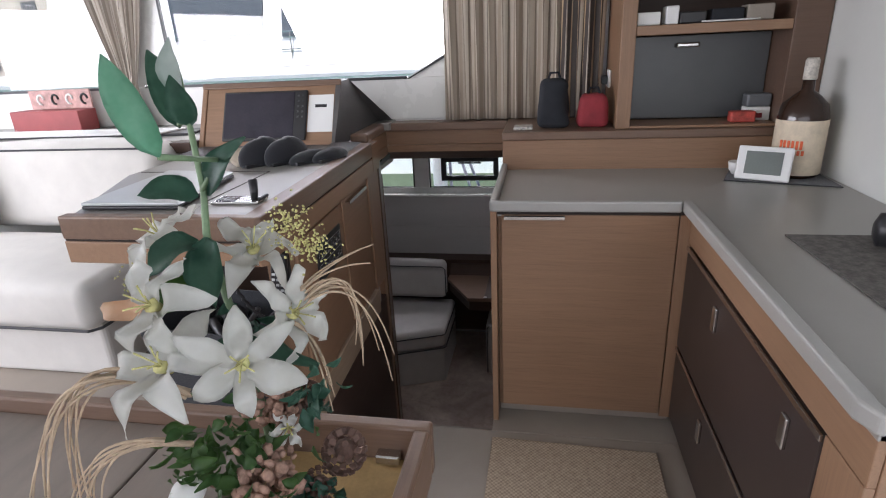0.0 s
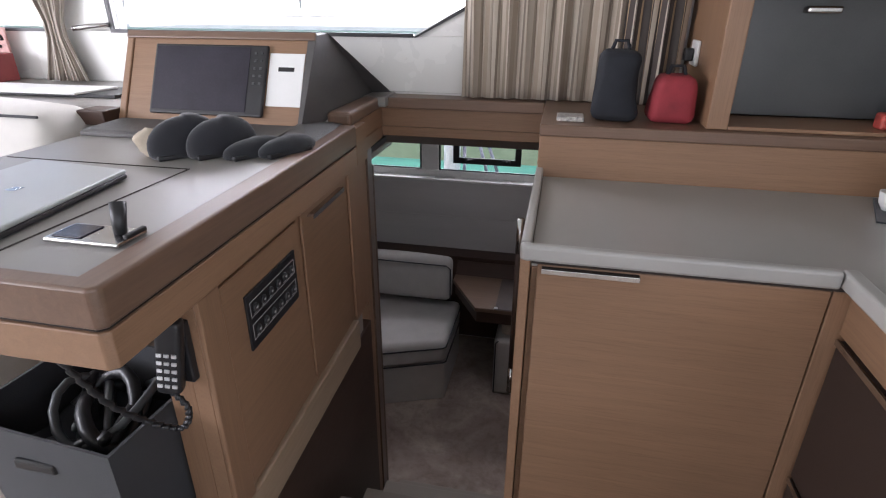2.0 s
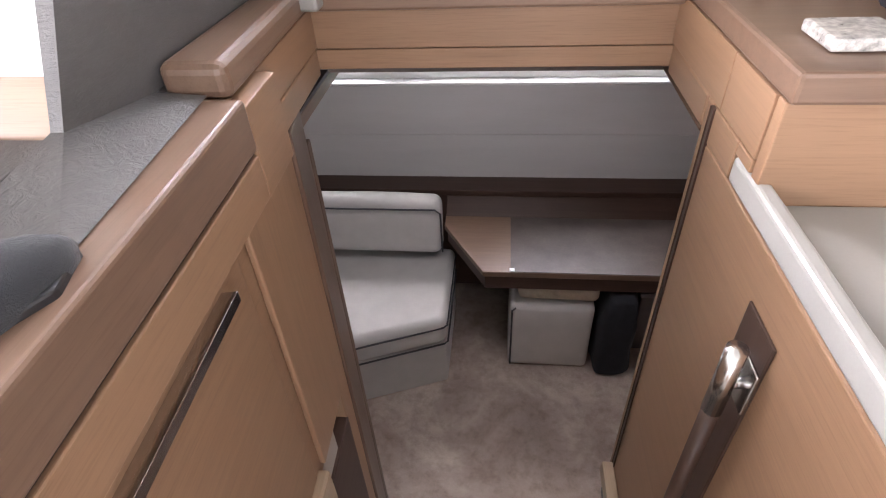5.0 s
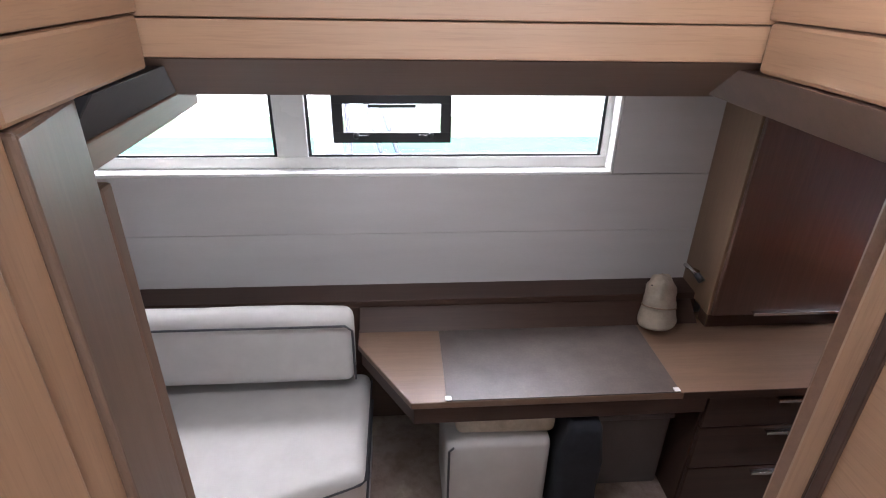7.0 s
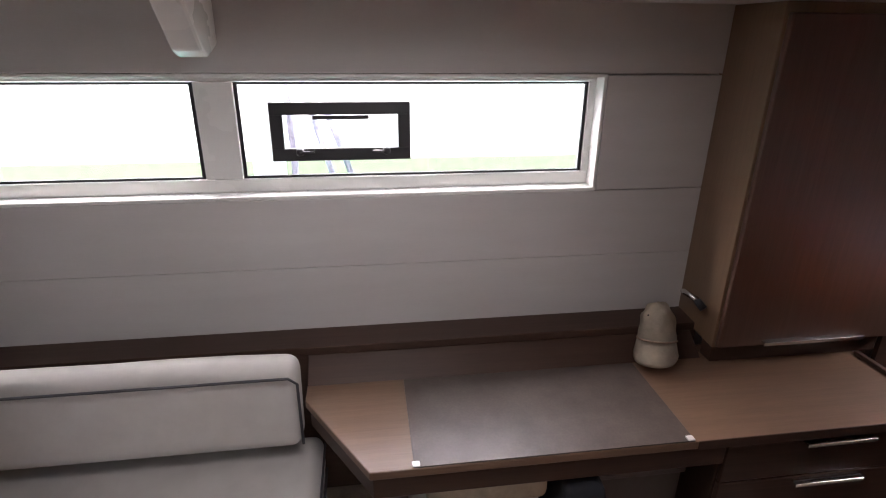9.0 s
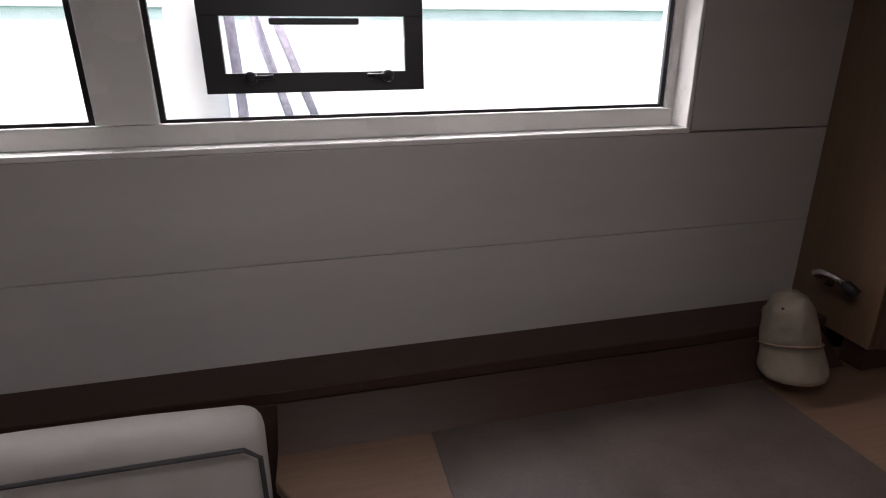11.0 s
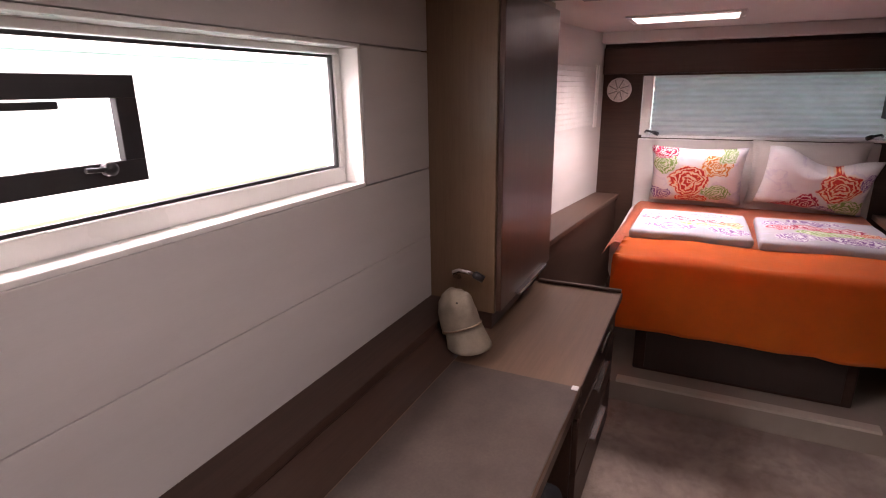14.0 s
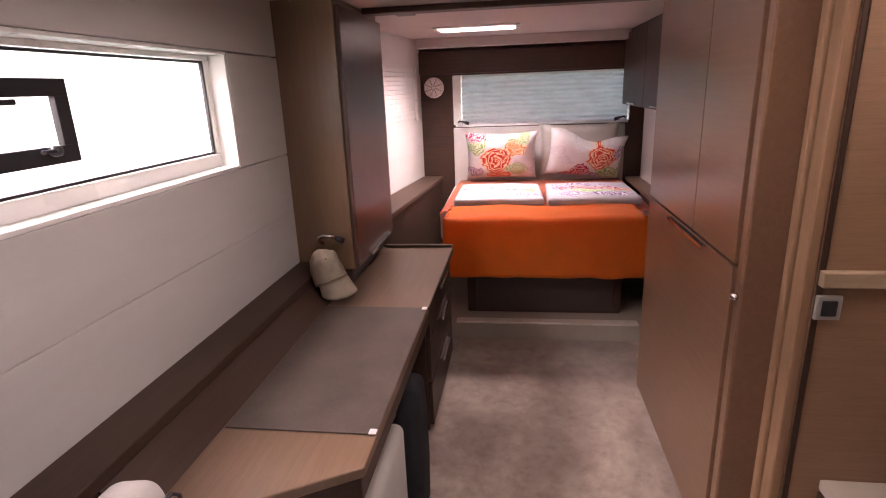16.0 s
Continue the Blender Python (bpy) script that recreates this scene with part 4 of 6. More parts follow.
for r in range(2):
    z = 0.762 - r * 0.058
    for y0, y1, z0, z1 in ((1.800, 2.040, z + 0.020, z + 0.0215), (1.800, 2.040, z - 0.0185, z - 0.017), (1.800, 1.8015, z - 0.017, z + 0.020), (2.0385, 2.040, z - 0.017, z + 0.020)):
        part("row_outline", box(0.0188, 0.0194, y0, y1, z0, z1, 0), bpy.data.materials["switch_grey"], sp)
    for i in range(6):
        y = 1.822 + i * 0.0395
        sb_ = lathe([(0.011, 0.0), (0.0112, 0.002), (0.0095, 0.005), (0.003, 0.0055)], (0, 0, 0), 14)
        bmesh.ops.transform(sb_, matrix=pose(0.0191, y, z, 0, 90), verts=sb_.verts)
        part("switch", sb_, bpy.data.materials["switch_black"], sp, "", True)
        part("switch_mark", box(0.0243, 0.0251, y - 0.004, y + 0.004, z - 0.0015, z + 0.0025, 0), bpy.data.materials["switch_grey"], sp)
        part("switch_mark", box(0.0188, 0.0194, y - 0.009, y + 0.008, z - 0.0145, z - 0.0125, 0), bpy.data.materials["switch_grey"], sp)
fd2 = part("tall_door", box(0.003, 0.012, 2.13, 2.49, 0.33, 0.875, 0.003), oak_y, nav)
part("handle", prism([(0.012, 0.860), (0.034, 0.864), (0.034, 0.848), (0.030, 0.848), (0.030, 0.858), (0.012, 0.854)], 2.17, 2.43, "y", 0.001), chrome, fd2, "brushed steel pull")
part("door_post", box(0.003, 0.014, 2.53, 2.715, 0.306, 0.884, 0.003), oak_z, nav)
part("leg_panel", box(-0.80, -0.77, 2.25, 2.44, 0.276, 0.884), oak_y, nav)
part("knee_back", box(-0.769, -0.036, 2.30, 2.33, 0.276, 0.954), walnut_x, nav)
for q in ((-0.236, -0.231, 1.44, 2.0), (-0.78, -0.232, 1.998, 2.003)):
    part("lid_joint", box(q[0], q[1], q[2], q[3], NZ - 0.002, NZ + 0.0012, 0), groove, nav, "dark joint of the lifting lid")

pod = thing("instrument_pod", (-0.47, 2.7, NZ), "sloping oak instrument pod with vinyl sides", "console")
part("core", prism([(2.465, NZ + 0.002), (2.60, 1.30), (2.66, 1.305), (3.08, 1.085), (3.08, NZ + 0.002)], -0.795, -0.155, "x", 0.003), leather, pod, "grey vinyl body")
ring = [(-0.140, 2.452, NZ + 0.030), (-0.036, 2.275, NZ + 0.0055), (-0.063, 2.60, NZ + 0.0055), (-0.128, 2.602, NZ + 0.010), (-0.110, 3.06, 1.069), (-0.030, 3.06, 1.074), (-0.122, 2.67, 1.315), (-0.128, 2.59, 1.31)]
flank = bmesh.new()
fo = [flank.verts.new(p) for p in ring]
fi = [flank.verts.new((-0.1545, p[1], p[2])) for p in ring]
for tri in ((0, 1, 2), (0, 2, 3), (0, 3, 7), (7, 3, 6), (6, 3, 4), (6, 4, 5)):
    flank.faces.new([fo[k] for k in tri]), flank.faces.new([fi[k] for k in tri[::-1]])
for k in range(8):
    flank.faces.new((fo[k], fi[k], fi[(k + 1) % 8], fo[(k + 1) % 8]))
part("side", flank, leather, pod, "grey vinyl side flaring to the desk edge")
part("side", prism([(2.45, NZ + 0.002), (2.59, 1.31), (2.67, 1.315), (3.085, 1.09), (3.085, NZ + 0.002)], -0.822, -0.796, "x", 0.004), oak_y, pod)
part("plinth", prism([(2.265, NZ + 0.0005), (2.265, NZ + 0.012), (2.285, NZ + 0.018), (2.452, NZ + 0.022), (2.452, NZ + 0.0005)], -0.80, -0.1555, "x", 0.002), leather, pod, "grey vinyl base in front of the instruments")
tilt = math.degrees(math.atan2(0.135, 0.275))


def on_pod(x0, x1, h0, h1, d0, d1, bevel=0.002):
    """A box on the sloping face: along x, up the slope, out of the face."""
    t = box(x0, x1, -d1, -d0, h0, h1, bevel)
    bmesh.ops.transform(t, matrix=pose(0, 2.465, NZ + 0.002, -tilt), verts=t.verts)
    return t


part("face", on_pod(-0.795, -0.155, 0.0, 0.30, 0.0005, 0.008), oak_x, pod)
part("frame_top", on_pod(-0.822, -0.128, 0.292, 0.318, 0.0085, 0.018, 0.004), oak_brown_x, pod)
part("frame_bottom", on_pod(-0.795, -0.128, 0.0, 0.012, 0.0085, 0.014), oak_brown_x, pod)
mon = part("plotter", on_pod(-0.70, -0.285, 0.035, 0.272, 0.0085, 0.022, 0.006), black_plastic, pod, "dark chart plotter")
part("screen", on_pod(-0.69, -0.345, 0.048, 0.262, 0.0222, 0.0235, 0.001), screen_m, mon, "switched-off purple-black screen")
for i in range(5):
    part("button", on_pod(-0.330, -0.321, 0.14 + i * 0.025, 0.148 + i * 0.025, 0.0222, 0.025, 0.001), grey_door, mon)
    part("button", on_pod(-0.308, -0.299, 0.14 + i * 0.025, 0.148 + i * 0.025, 0.0222, 0.025, 0.001), grey_door, mon)
card = thing("white_card", (-0.2, 2.5, 1.12), "white printed card fixed to the instrument pod", "card")
part("sheet", on_pod(-0.282, -0.160, 0.075, 0.25, 0.0086, 0.011, 0.001), paper, card)
part("print", on_pod(-0.248, -0.192, 0.190, 0.204, 0.0112, 0.0116, 0), black_plastic, card, "short line of unreadable print")

# objects on the desk
lap = thing("laptop", (-0.42, 1.7, NZ), "closed silver-grey laptop on the navigation desk", "laptop")
for nm, z0, z1, m in (("base", NZ + 0.003, NZ + 0.014, black_plastic), ("lid", NZ + 0.0145, NZ + 0.025, laptop_m)):
    part(nm, slab([(-0.258, 1.48), (-0.318, 1.893), (-0.60, 1.925), (-0.575, 1.47)], z0, z1, 0.004, 3), m, lap)
part("badge", box(-0.445, -0.42, 1.70, 1.725, NZ + 0.0252, NZ + 0.0257, 0), chrome, lap)
jp = thing("joystick_panel", (-0.11, 1.58, NZ), "steel engine control plate with a black lever", "control panel")
part("plate", slab([(-0.195, 1.54), (-0.045, 1.54), (-0.045, 1.615), (-0.195, 1.615)], NZ + 0.0005, NZ + 0.009, 0.003), chrome, jp)
part("display", box(-0.185, -0.125, 1.55, 1.605, NZ + 0.0092, NZ + 0.011, 0.001), screen_m, jp)
part("lever", tube([(-0.075, 1.585, NZ + 0.009), (-0.075, 1.588, NZ + 0.03), (-0.08, 1.60, NZ + 0.062)], 0.011, 12, 0.014), black_plastic, jp, "", True)
part("knob", box(-0.05, -0.04, 1.56, 1.61, NZ + 0.0092, NZ + 0.018, 0.003), black_plastic, jp)


def shoe_like(name, x, y, yaw, l, w, h, material, label, lean=0.0):
    """A soft folded pouch: a rounded body with an open dark mouth."""
    s = thing(name, (x, y, NZ), label, "slipper", "slippers on the desk")
    bm = bmesh.new()
    bmesh.ops.create_uvsphere(bm, u_segments=22, v_segments=14, radius=1.0)
    for v in bm.verts:
        c = v.co
        sy = 1 if c.y > 0 else 0.72
        c.x, c.y, c.z = c.x * w * 0.5 * (1 - 0.25 * c.y * c.y), c.y * l * 0.5, (max(c.z, -0.35) + 0.35) / 1.35 * h * (0.75 + 0.25 * sy)
    bmesh.ops.transform(bm, matrix=pose(x, y, NZ + 0.001, 0, lean, yaw), verts=bm.verts)
    part("upper", bm, material, s, "", True)
    so = slab([(-w * 0.42, -l * 0.42), (w * 0.42, -l * 0.42), (w * 0.45, l * 0.3), (0, l * 0.5), (-w * 0.45, l * 0.3)], 0.0, 0.012, 0.003)
    bmesh.ops.transform(so, matrix=pose(x, y, NZ + 0.0005, 0, 0, yaw), verts=so.verts)
    part("sole", so, black_plastic, s)
    return s


shoe_like("slipper", -0.325, 2.13, -38, 0.20, 0.085, 0.112, navy_felt, "dark grey felt slipper standing upright")
shoe_like("slipper", -0.235, 2.16, -34, 0.20, 0.085, 0.106, navy_felt, "dark grey felt slipper standing upright")
shoe_like("slipper", -0.145, 2.17, -30, 0.19, 0.075, 0.05, felt, "charcoal slipper lying flat")
shoe_like("slipper", -0.07, 2.21, -26, 0.19, 0.075, 0.05, felt, "charcoal slipper lying flat")
cl = thing("cleaning_cloth", (-0.40, 2.12, NZ), "crumpled cream cloth beside the slippers", "cloth")
bm = bmesh.new()
bmesh.ops.create_icosphere(bm, subdivisions=3, radius=0.04)
for v in bm.verts:
    v.co += v.co.normalized() * noise.noise(v.co * 40) * 0.014
    v.co.z = max(-0.035, v.co.z * 0.95)
bmesh.ops.transform(bm, matrix=pose(-0.405, 2.10, NZ + 0.0365), verts=bm.verts)
part("cloth", bm, beige_cloth, cl, "", True)

# handset with its coiled cord
ph = thing("radio_handset", (-0.04, 1.6, 0.69), "black radio handset hanging in the desk alcove", "handset")
part("cradle", box(-0.075, -0.015, 1.612, 1.6318, 0.70, 0.84, 0.004), black_plastic, ph)
HM = pose(-0.042, 1.594, 0.775, 0, 9, 14)
hm = box(-0.025, 0.025, -0.017, 0.017, -0.085, 0.085, 0.011, 3)
bmesh.ops.transform(hm, matrix=HM, verts=hm.verts)
hs = part("handset", hm, black_plastic, ph, "", True)
for r in range(5):
    for c_ in range(3):
        kb = box(-0.005, 0.005, -0.0195, -0.016, -0.004, 0.004, 0.001)
        bmesh.ops.transform(kb, matrix=HM @ pose((c_ - 1) * 0.014, 0, 0.012 - r * 0.018), verts=kb.verts)
        part("key", kb, bpy.data.materials["switch_grey"] if c_ else white_plastic, hs)
knots = [(-0.055, 1.59, 0.69), (-0.02, 1.585, 0.655), (-0.03, 1.57, 0.62), (-0.08, 1.55, 0.64), (-0.11, 1.50, 0.72), (-0.13, 1.46, 0.83), (-0.14, 1.45, 0.89)]
cord = []
for i in range(len(knots) - 1):
    p0, p1, p2, p3 = (Vector(knots[max(0, min(len(knots) - 1, i + k))]) for k in (-1, 0, 1, 2))
    for k in range(12):
        t = k / 12
        c = 0.5 * (2 * p1 + (p2 - p0) * t + (2 * p0 - 5 * p1 + 4 * p2 - p3) * t * t + (3 * p1 - p0 - 3 * p2 + p3) * t ** 3)
        cord.append(c + Vector((0.003 * math.sin(k * 2.1), 0.003 * math.cos(k * 2.1), 0)))
part("cord", tube(cord, 0.006, 6), black_plastic, ph, "black coiled cord", True)

# basket under the desk
bk = thing("felt_basket", (-0.32, 1.6, 0.275), "charcoal felt storage basket full of odds and ends", "basket")
outer = [(-0.52, 1.50), (-0.12, 1.47), (-0.10, 1.80), (-0.50, 1.83)]
for i in range(4):
    shell = bmesh.new()
    (xa, ya), (xb, yb) = outer[i], outer[(i + 1) % 4]
    cx_, cy_ = -0.31, 1.65
    lo = [(cx_ + (x - cx_) * s, cy_ + (y - cy_) * s) for (x, y), s in (((xa, ya), 0.86), ((xb, yb), 0.86), ((xb, yb), 0.82), ((xa, ya), 0.82))]
    hi = [(cx_ + (x - cx_) * s, cy_ + (y - cy_) * s) for (x, y), s in (((xa, ya), 1.0), ((xb, yb), 1.0), ((xb, yb), 0.96), ((xa, ya), 0.96))]
    vl, vh = [shell.verts.new((*p, 0.28)) for p in lo], [shell.verts.new((*p, 0.615)) for p in hi]
    shell.faces.new(vl[::-1]), shell.faces.new(vh)
    for k in range(4):
        shell.faces.new((vl[k], vl[(k + 1) % 4], vh[(k + 1) % 4], vh[k]))
    part("side", shell, felt, bk)
part("bottom", slab([(-0.48, 1.53), (-0.15, 1.5), (-0.13, 1.77), (-0.47, 1.8)], 0.277, 0.287, 0.002), felt, bk)
part("handle_slot", box(-0.38, -0.28, 1.482, 1.494, 0.52, 0.545, 0.005), black_plastic, bk, "dark handle slot")
for k in range(7):
    o = thing("stored_cable", (-0.3, 1.65, 0.50), "black cables and gear in the basket", "cable", "gear in the basket")
    pts = [(-0.31 + 0.12 * math.cos(k * 1.9 + t) * (0.6 + 0.05 * k), 1.65 + 0.10 * math.sin(k * 1.3 + t * 1.2), 0.50 + 0.02 * k * 0.5 + 0.03 * math.sin(t * 2 + k)) for t in [i * 0.35 for i in range(16)]]
    part("lead", tube(pts, 0.010 + 0.003 * (k % 3), 7), black_plastic if k % 3 else grey_door, o, "", True)
hd = thing("cloth_bundle", (-0.35, 1.6, 0.5), "black bundle stuffed into the basket", "bundle")
bm = box(-0.47, -0.16, 1.54, 1.77, 0.29, 0.52, 0.05, 4)
bmesh.ops.subdivide_edges(bm, edges=bm.edges[:], cuts=2, use_grid_fill=True)
for v in bm.verts:
    v.co.z += noise.noise(v.co * 14) * 0.04 * (1 if v.co.z > 0.4 else 0)
part("bundle", bm, black_cloth, hd, "", True)

# the side of the navigation desk runs slightly towards the hull
for ob in (nav, *nav.children_recursive, bpy.data.objects["trim_platform"], bpy.data.objects["wall_passage"], bpy.data.objects["floor_platform"]):
    if ob.type == "MESH":
        for v in ob.data.vertices:
            if v.co.x > -0.125 and v.co.y > 1.6:
                v.co.x -= 0.045 * (v.co.y - 1.6)

# ---- saloon settee and window shelf ----
sofa = thing("saloon_settee", (-1.7, 2.0, 0.27), "cream upholstered settee with dark piping", "sofa")
part("base", box(-3.2, -0.86, 1.70, 2.50, 0.271, 0.50, 0.02, 3), fabric_white, sofa)
part("seat_cushion", cushion([(-3.2, 1.63), (-0.84, 1.63), (-0.82, 2.24), (-3.2, 2.24)], 0.502, 0.69, 0.05, 0.02), fabric_white, sofa, "", True)
part("seat_piping", tube([(-3.2, 1.637, 0.51), (-0.86, 1.637, 0.51), (-0.83, 1.67, 0.51), (-0.82, 2.2, 0.51)], 0.006, 6), piping, sofa, "dark piping")
part("back_cushion", cushion([(-2.0, 2.24), (-0.90, 2.24), (-0.90, 2.49), (-2.0, 2.49)], 0.70, 1.075, 0.07, 0.03), fabric_white, sofa, "", True)
part("back_cushion", cushion([(-3.2, 2.24), (-2.02, 2.24), (-2.02, 2.49), (-3.2, 2.49)], 0.70, 1.075, 0.07, 0.03), fabric_white, sofa, "", True)
part("back_piping", tube([(-1.96, 2.262, 1.075), (-0.94, 2.262, 1.075)], 0.005, 6), piping, sofa, "dark piping")
pw = thing("scatter_cushion", (-2.1, 2.15, 0.70), "cream scatter cushion leaning on the settee", "cushion")
pm = cushion([(-0.22, -0.07), (0.22, -0.07), (0.22, 0.07), (-0.22, 0.07)], 0, 0.4, 0.065, 0.02)
bmesh.ops.transform(pm, matrix=pose(-1.98, 2.13, 0.71, -14, 0, 10), verts=pm.verts)
part("cover", pm, fabric, pw, "", True)
ch = thing("chart_folder", (-1.4, 2.75, 1.07), "closed dark chart folder with white sheets on the shelf", "folder")
part("folder", slab([(-2.5, 2.62), (-1.0, 2.66), (-1.0, 2.86), (-2.5, 2.84)], 1.0705, 1.083, 0.003), black_plastic, ch)
part("sheet", slab([(-2.45, 2.60), (-1.15, 2.63), (-1.12, 2.82), (-2.45, 2.80)], 1.0835, 1.092, 0.002), paper, ch, "white paper sheet")
rb = thing("gift_box", (-2.0, 2.95, 1.07), "red box with a decorated open lid", "box")
part("box", box(-2.30, -1.84, 2.90, 3.04, 1.071, 1.19, 0.004), red_box_m, rb)
part("lid", box(-2.28, -1.86, 3.042, 3.055, 1.19, 1.30, 0.004), plain("pink_card", (0.55, 0.33, 0.3), 0.6, var=0.3, scale=20), rb, "pink patterned lid")
for i in range(4):
    part("ornament", tube([(-2.2 + i * 0.1 + 0.022 * math.cos(a), 3.04, 1.245 + 0.028 * math.sin(a)) for a in [k * 0.7 for k in range(8)]], 0.007, 6), black_plastic if i % 2 else paper, rb, "curled lid print", True)
bkx = thing("binocular_box", (-0.87, 2.42, 1.03), "small dark wooden box at the desk corner", "box")
part("box", box(-0.93, -0.825, 2.40, 2.495, 1.0265, 1.075, 0.004), walnut_x, bkx)

# ---- saloon table with the flower arrangement ----
TZ = 0.765
tb = thing("saloon_table", (0.2, 0.6, 0.0), "greyish wooden saloon table with a raised rim", "table")
top_m = plain("grey_brown_wood", (0.19, 0.155, 0.13), 0.4, var=0.15, scale=3, fine=120, bump=0.08, stretch=(6, 1, 1))
part("leaf", box(-0.62, 0.083, 0.05, 0.885, TZ - 0.03, TZ, 0.003), top_m, tb)
part("leaf", box(0.088, 0.27, 0.05, 0.885, TZ - 0.03, TZ, 0.003), top_m, tb)
part("trough", box(0.27, 0.558, 0.05, 0.885, TZ - 0.06, TZ - 0.035, 0.002), plain("yellow_ply", (0.42, 0.28, 0.12), 0.5, var=0.25, scale=9), tb, "yellowish trough bottom")
part("rim_back", box(-0.63, 0.59, 0.886, 0.915, TZ - 0.07, TZ + 0.035, 0.006), oak_brown_x, tb)
part("rim_side", box(0.56, 0.59, 0.04, 0.8855, TZ - 0.07, TZ + 0.035, 0.006), oak_brown_y, tb)
part("rim_side", box(-0.65, -0.622, 0.04, 0.8855, TZ - 0.07, TZ + 0.035, 0.006), oak_brown_y, tb)
part("pedestal", box(-0.16, 0.12, 0.3, 0.6, 0.001, TZ - 0.071, 0.02), oak_z, tb)
fit_ = thing("table_latch", (0.5, 0.87, TZ - 0.03), "small steel latch in the trough", "latch")
part("plate", box(0.49, 0.535, 0.862, 0.8855, TZ - 0.03, TZ - 0.012, 0.003), chrome, fit_)


def leaf_mesh(base, tip, width, sag=0.0, twist=0.0, fold=0.25, n=9):
    """A long pointed leaf with a folded midrib, from its base to its tip."""
    b, t = Vector(base), Vector(tip)
    d = t - b
    side = d.cross(Vector((0.25, -1.0, 0.1))).normalized()
    side = Matrix.Rotation(twist, 3, d.normalized()) @ side
    up = side.cross(d).normalized()
    bm = bmesh.new()
    rows = []
    for i in range(n + 1):
        u = i / n
        w = width * (math.sin(math.pi * min(1.0, u ** 0.75)) ** 0.85) * 0.5 + 0.0008
        c = b + d * u + up * (sag * math.sin(math.pi * u)) + Vector((0, 0, -abs(sag) * 0.5 * u * u))
        wav = 0.12 * width * math.sin(u * 9 + b.x * 50)
        rows.append([bm.verts.new(c + side * w * k + up * (abs(k) * fold * w + (wav * k * 0.5 if abs(k) == 1 else 0))) for k in (-1, -0.5, 0, 0.5, 1)])
    for a, c in zip(rows, rows[1:]):
        for k in range(4):
            bm.faces.new((a[k], a[k + 1], c[k + 1], c[k]))
    bmesh.ops.solidify(bm, geom=bm.faces[:], thickness=0.0012)
    return bm


def leaf_material(name, color, light):
    m, n, l, b = shader(name)
    v = coords(n, l, (1, 1, 1))
    c = ramp(n, l, noise_node(n, l, v, 14, 4), [(0.3, color), (0.75, light)])
    l.new(c, b.inputs["Base Color"])
    b.inputs["Roughness"].default_value = 0.42
    b.inputs["Subsurface Weight"].default_value = 0.0
    tr = n.new("ShaderNodeBsdfTranslucent")
    l.new(c, tr.inputs["Color"])
    mx = n.new("ShaderNodeMixShader")
    mx.inputs[0].default_value = 0.3
    l.new(b.outputs[0], mx.inputs[1]), l.new(tr.outputs[0], mx.inputs[2])
    l.new(mx.outputs[0], n["Material Output"].inputs["Surface"])
    bumped(n, l, b, noise_node(n, l, v, 220, 2), 0.25, 0.001)
    return m


white_leaf = leaf_material("silk_leaf_grey", (0.38, 0.47, 0.43), (0.58, 0.64, 0.6))
green_leaf = leaf_material("silk_leaf_green", (0.03, 0.095, 0.062), (0.10, 0.215, 0.15))
pale_leaf = leaf_material("silk_leaf_pale", (0.10, 0.33, 0.2), (0.3, 0.55, 0.4))
moss_leaf = leaf_material("fern_green", (0.03, 0.09, 0.025), (0.12, 0.22, 0.06))
petal_m = leaf_material("silk_petal_white", (0.68, 0.68, 0.63), (0.82, 0.82, 0.79))
peach_m = leaf_material("silk_petal_peach", (0.7, 0.45, 0.28), (0.78, 0.66, 0.52))
straw_m = plain("dried_straw", (0.46, 0.35, 0.24), 0.8, var=0.25, scale=20)
yellow_m = plain("yellow_green_bloom", (0.55, 0.52, 0.22), 0.8, var=0.3, scale=60)
hydr_m = plain("dried_rose_brown", (0.36, 0.22, 0.16), 0.9, var=0.35, scale=40)
cone_m = plain("pine_cone_brown", (0.13, 0.075, 0.055), 0.8, var=0.35, scale=50)
stem_m = plain("stem_green", (0.16, 0.24, 0.13), 0.6, var=0.2, scale=20)

fl = thing("flower_arrangement", (0.38, 0.72, TZ - 0.035), "artificial arrangement of white lilies, green leaves and cones", "flowers")
stem = part("stem", tube([(0.36, 0.77, TZ - 0.03), (0.33, 0.79, 0.95), (0.27, 0.83, 1.18), (0.267, 0.85, 1.25), (0.265, 0.85, 1.42)], 0.008, 8, 0.004), stem_m, fl, "", True)
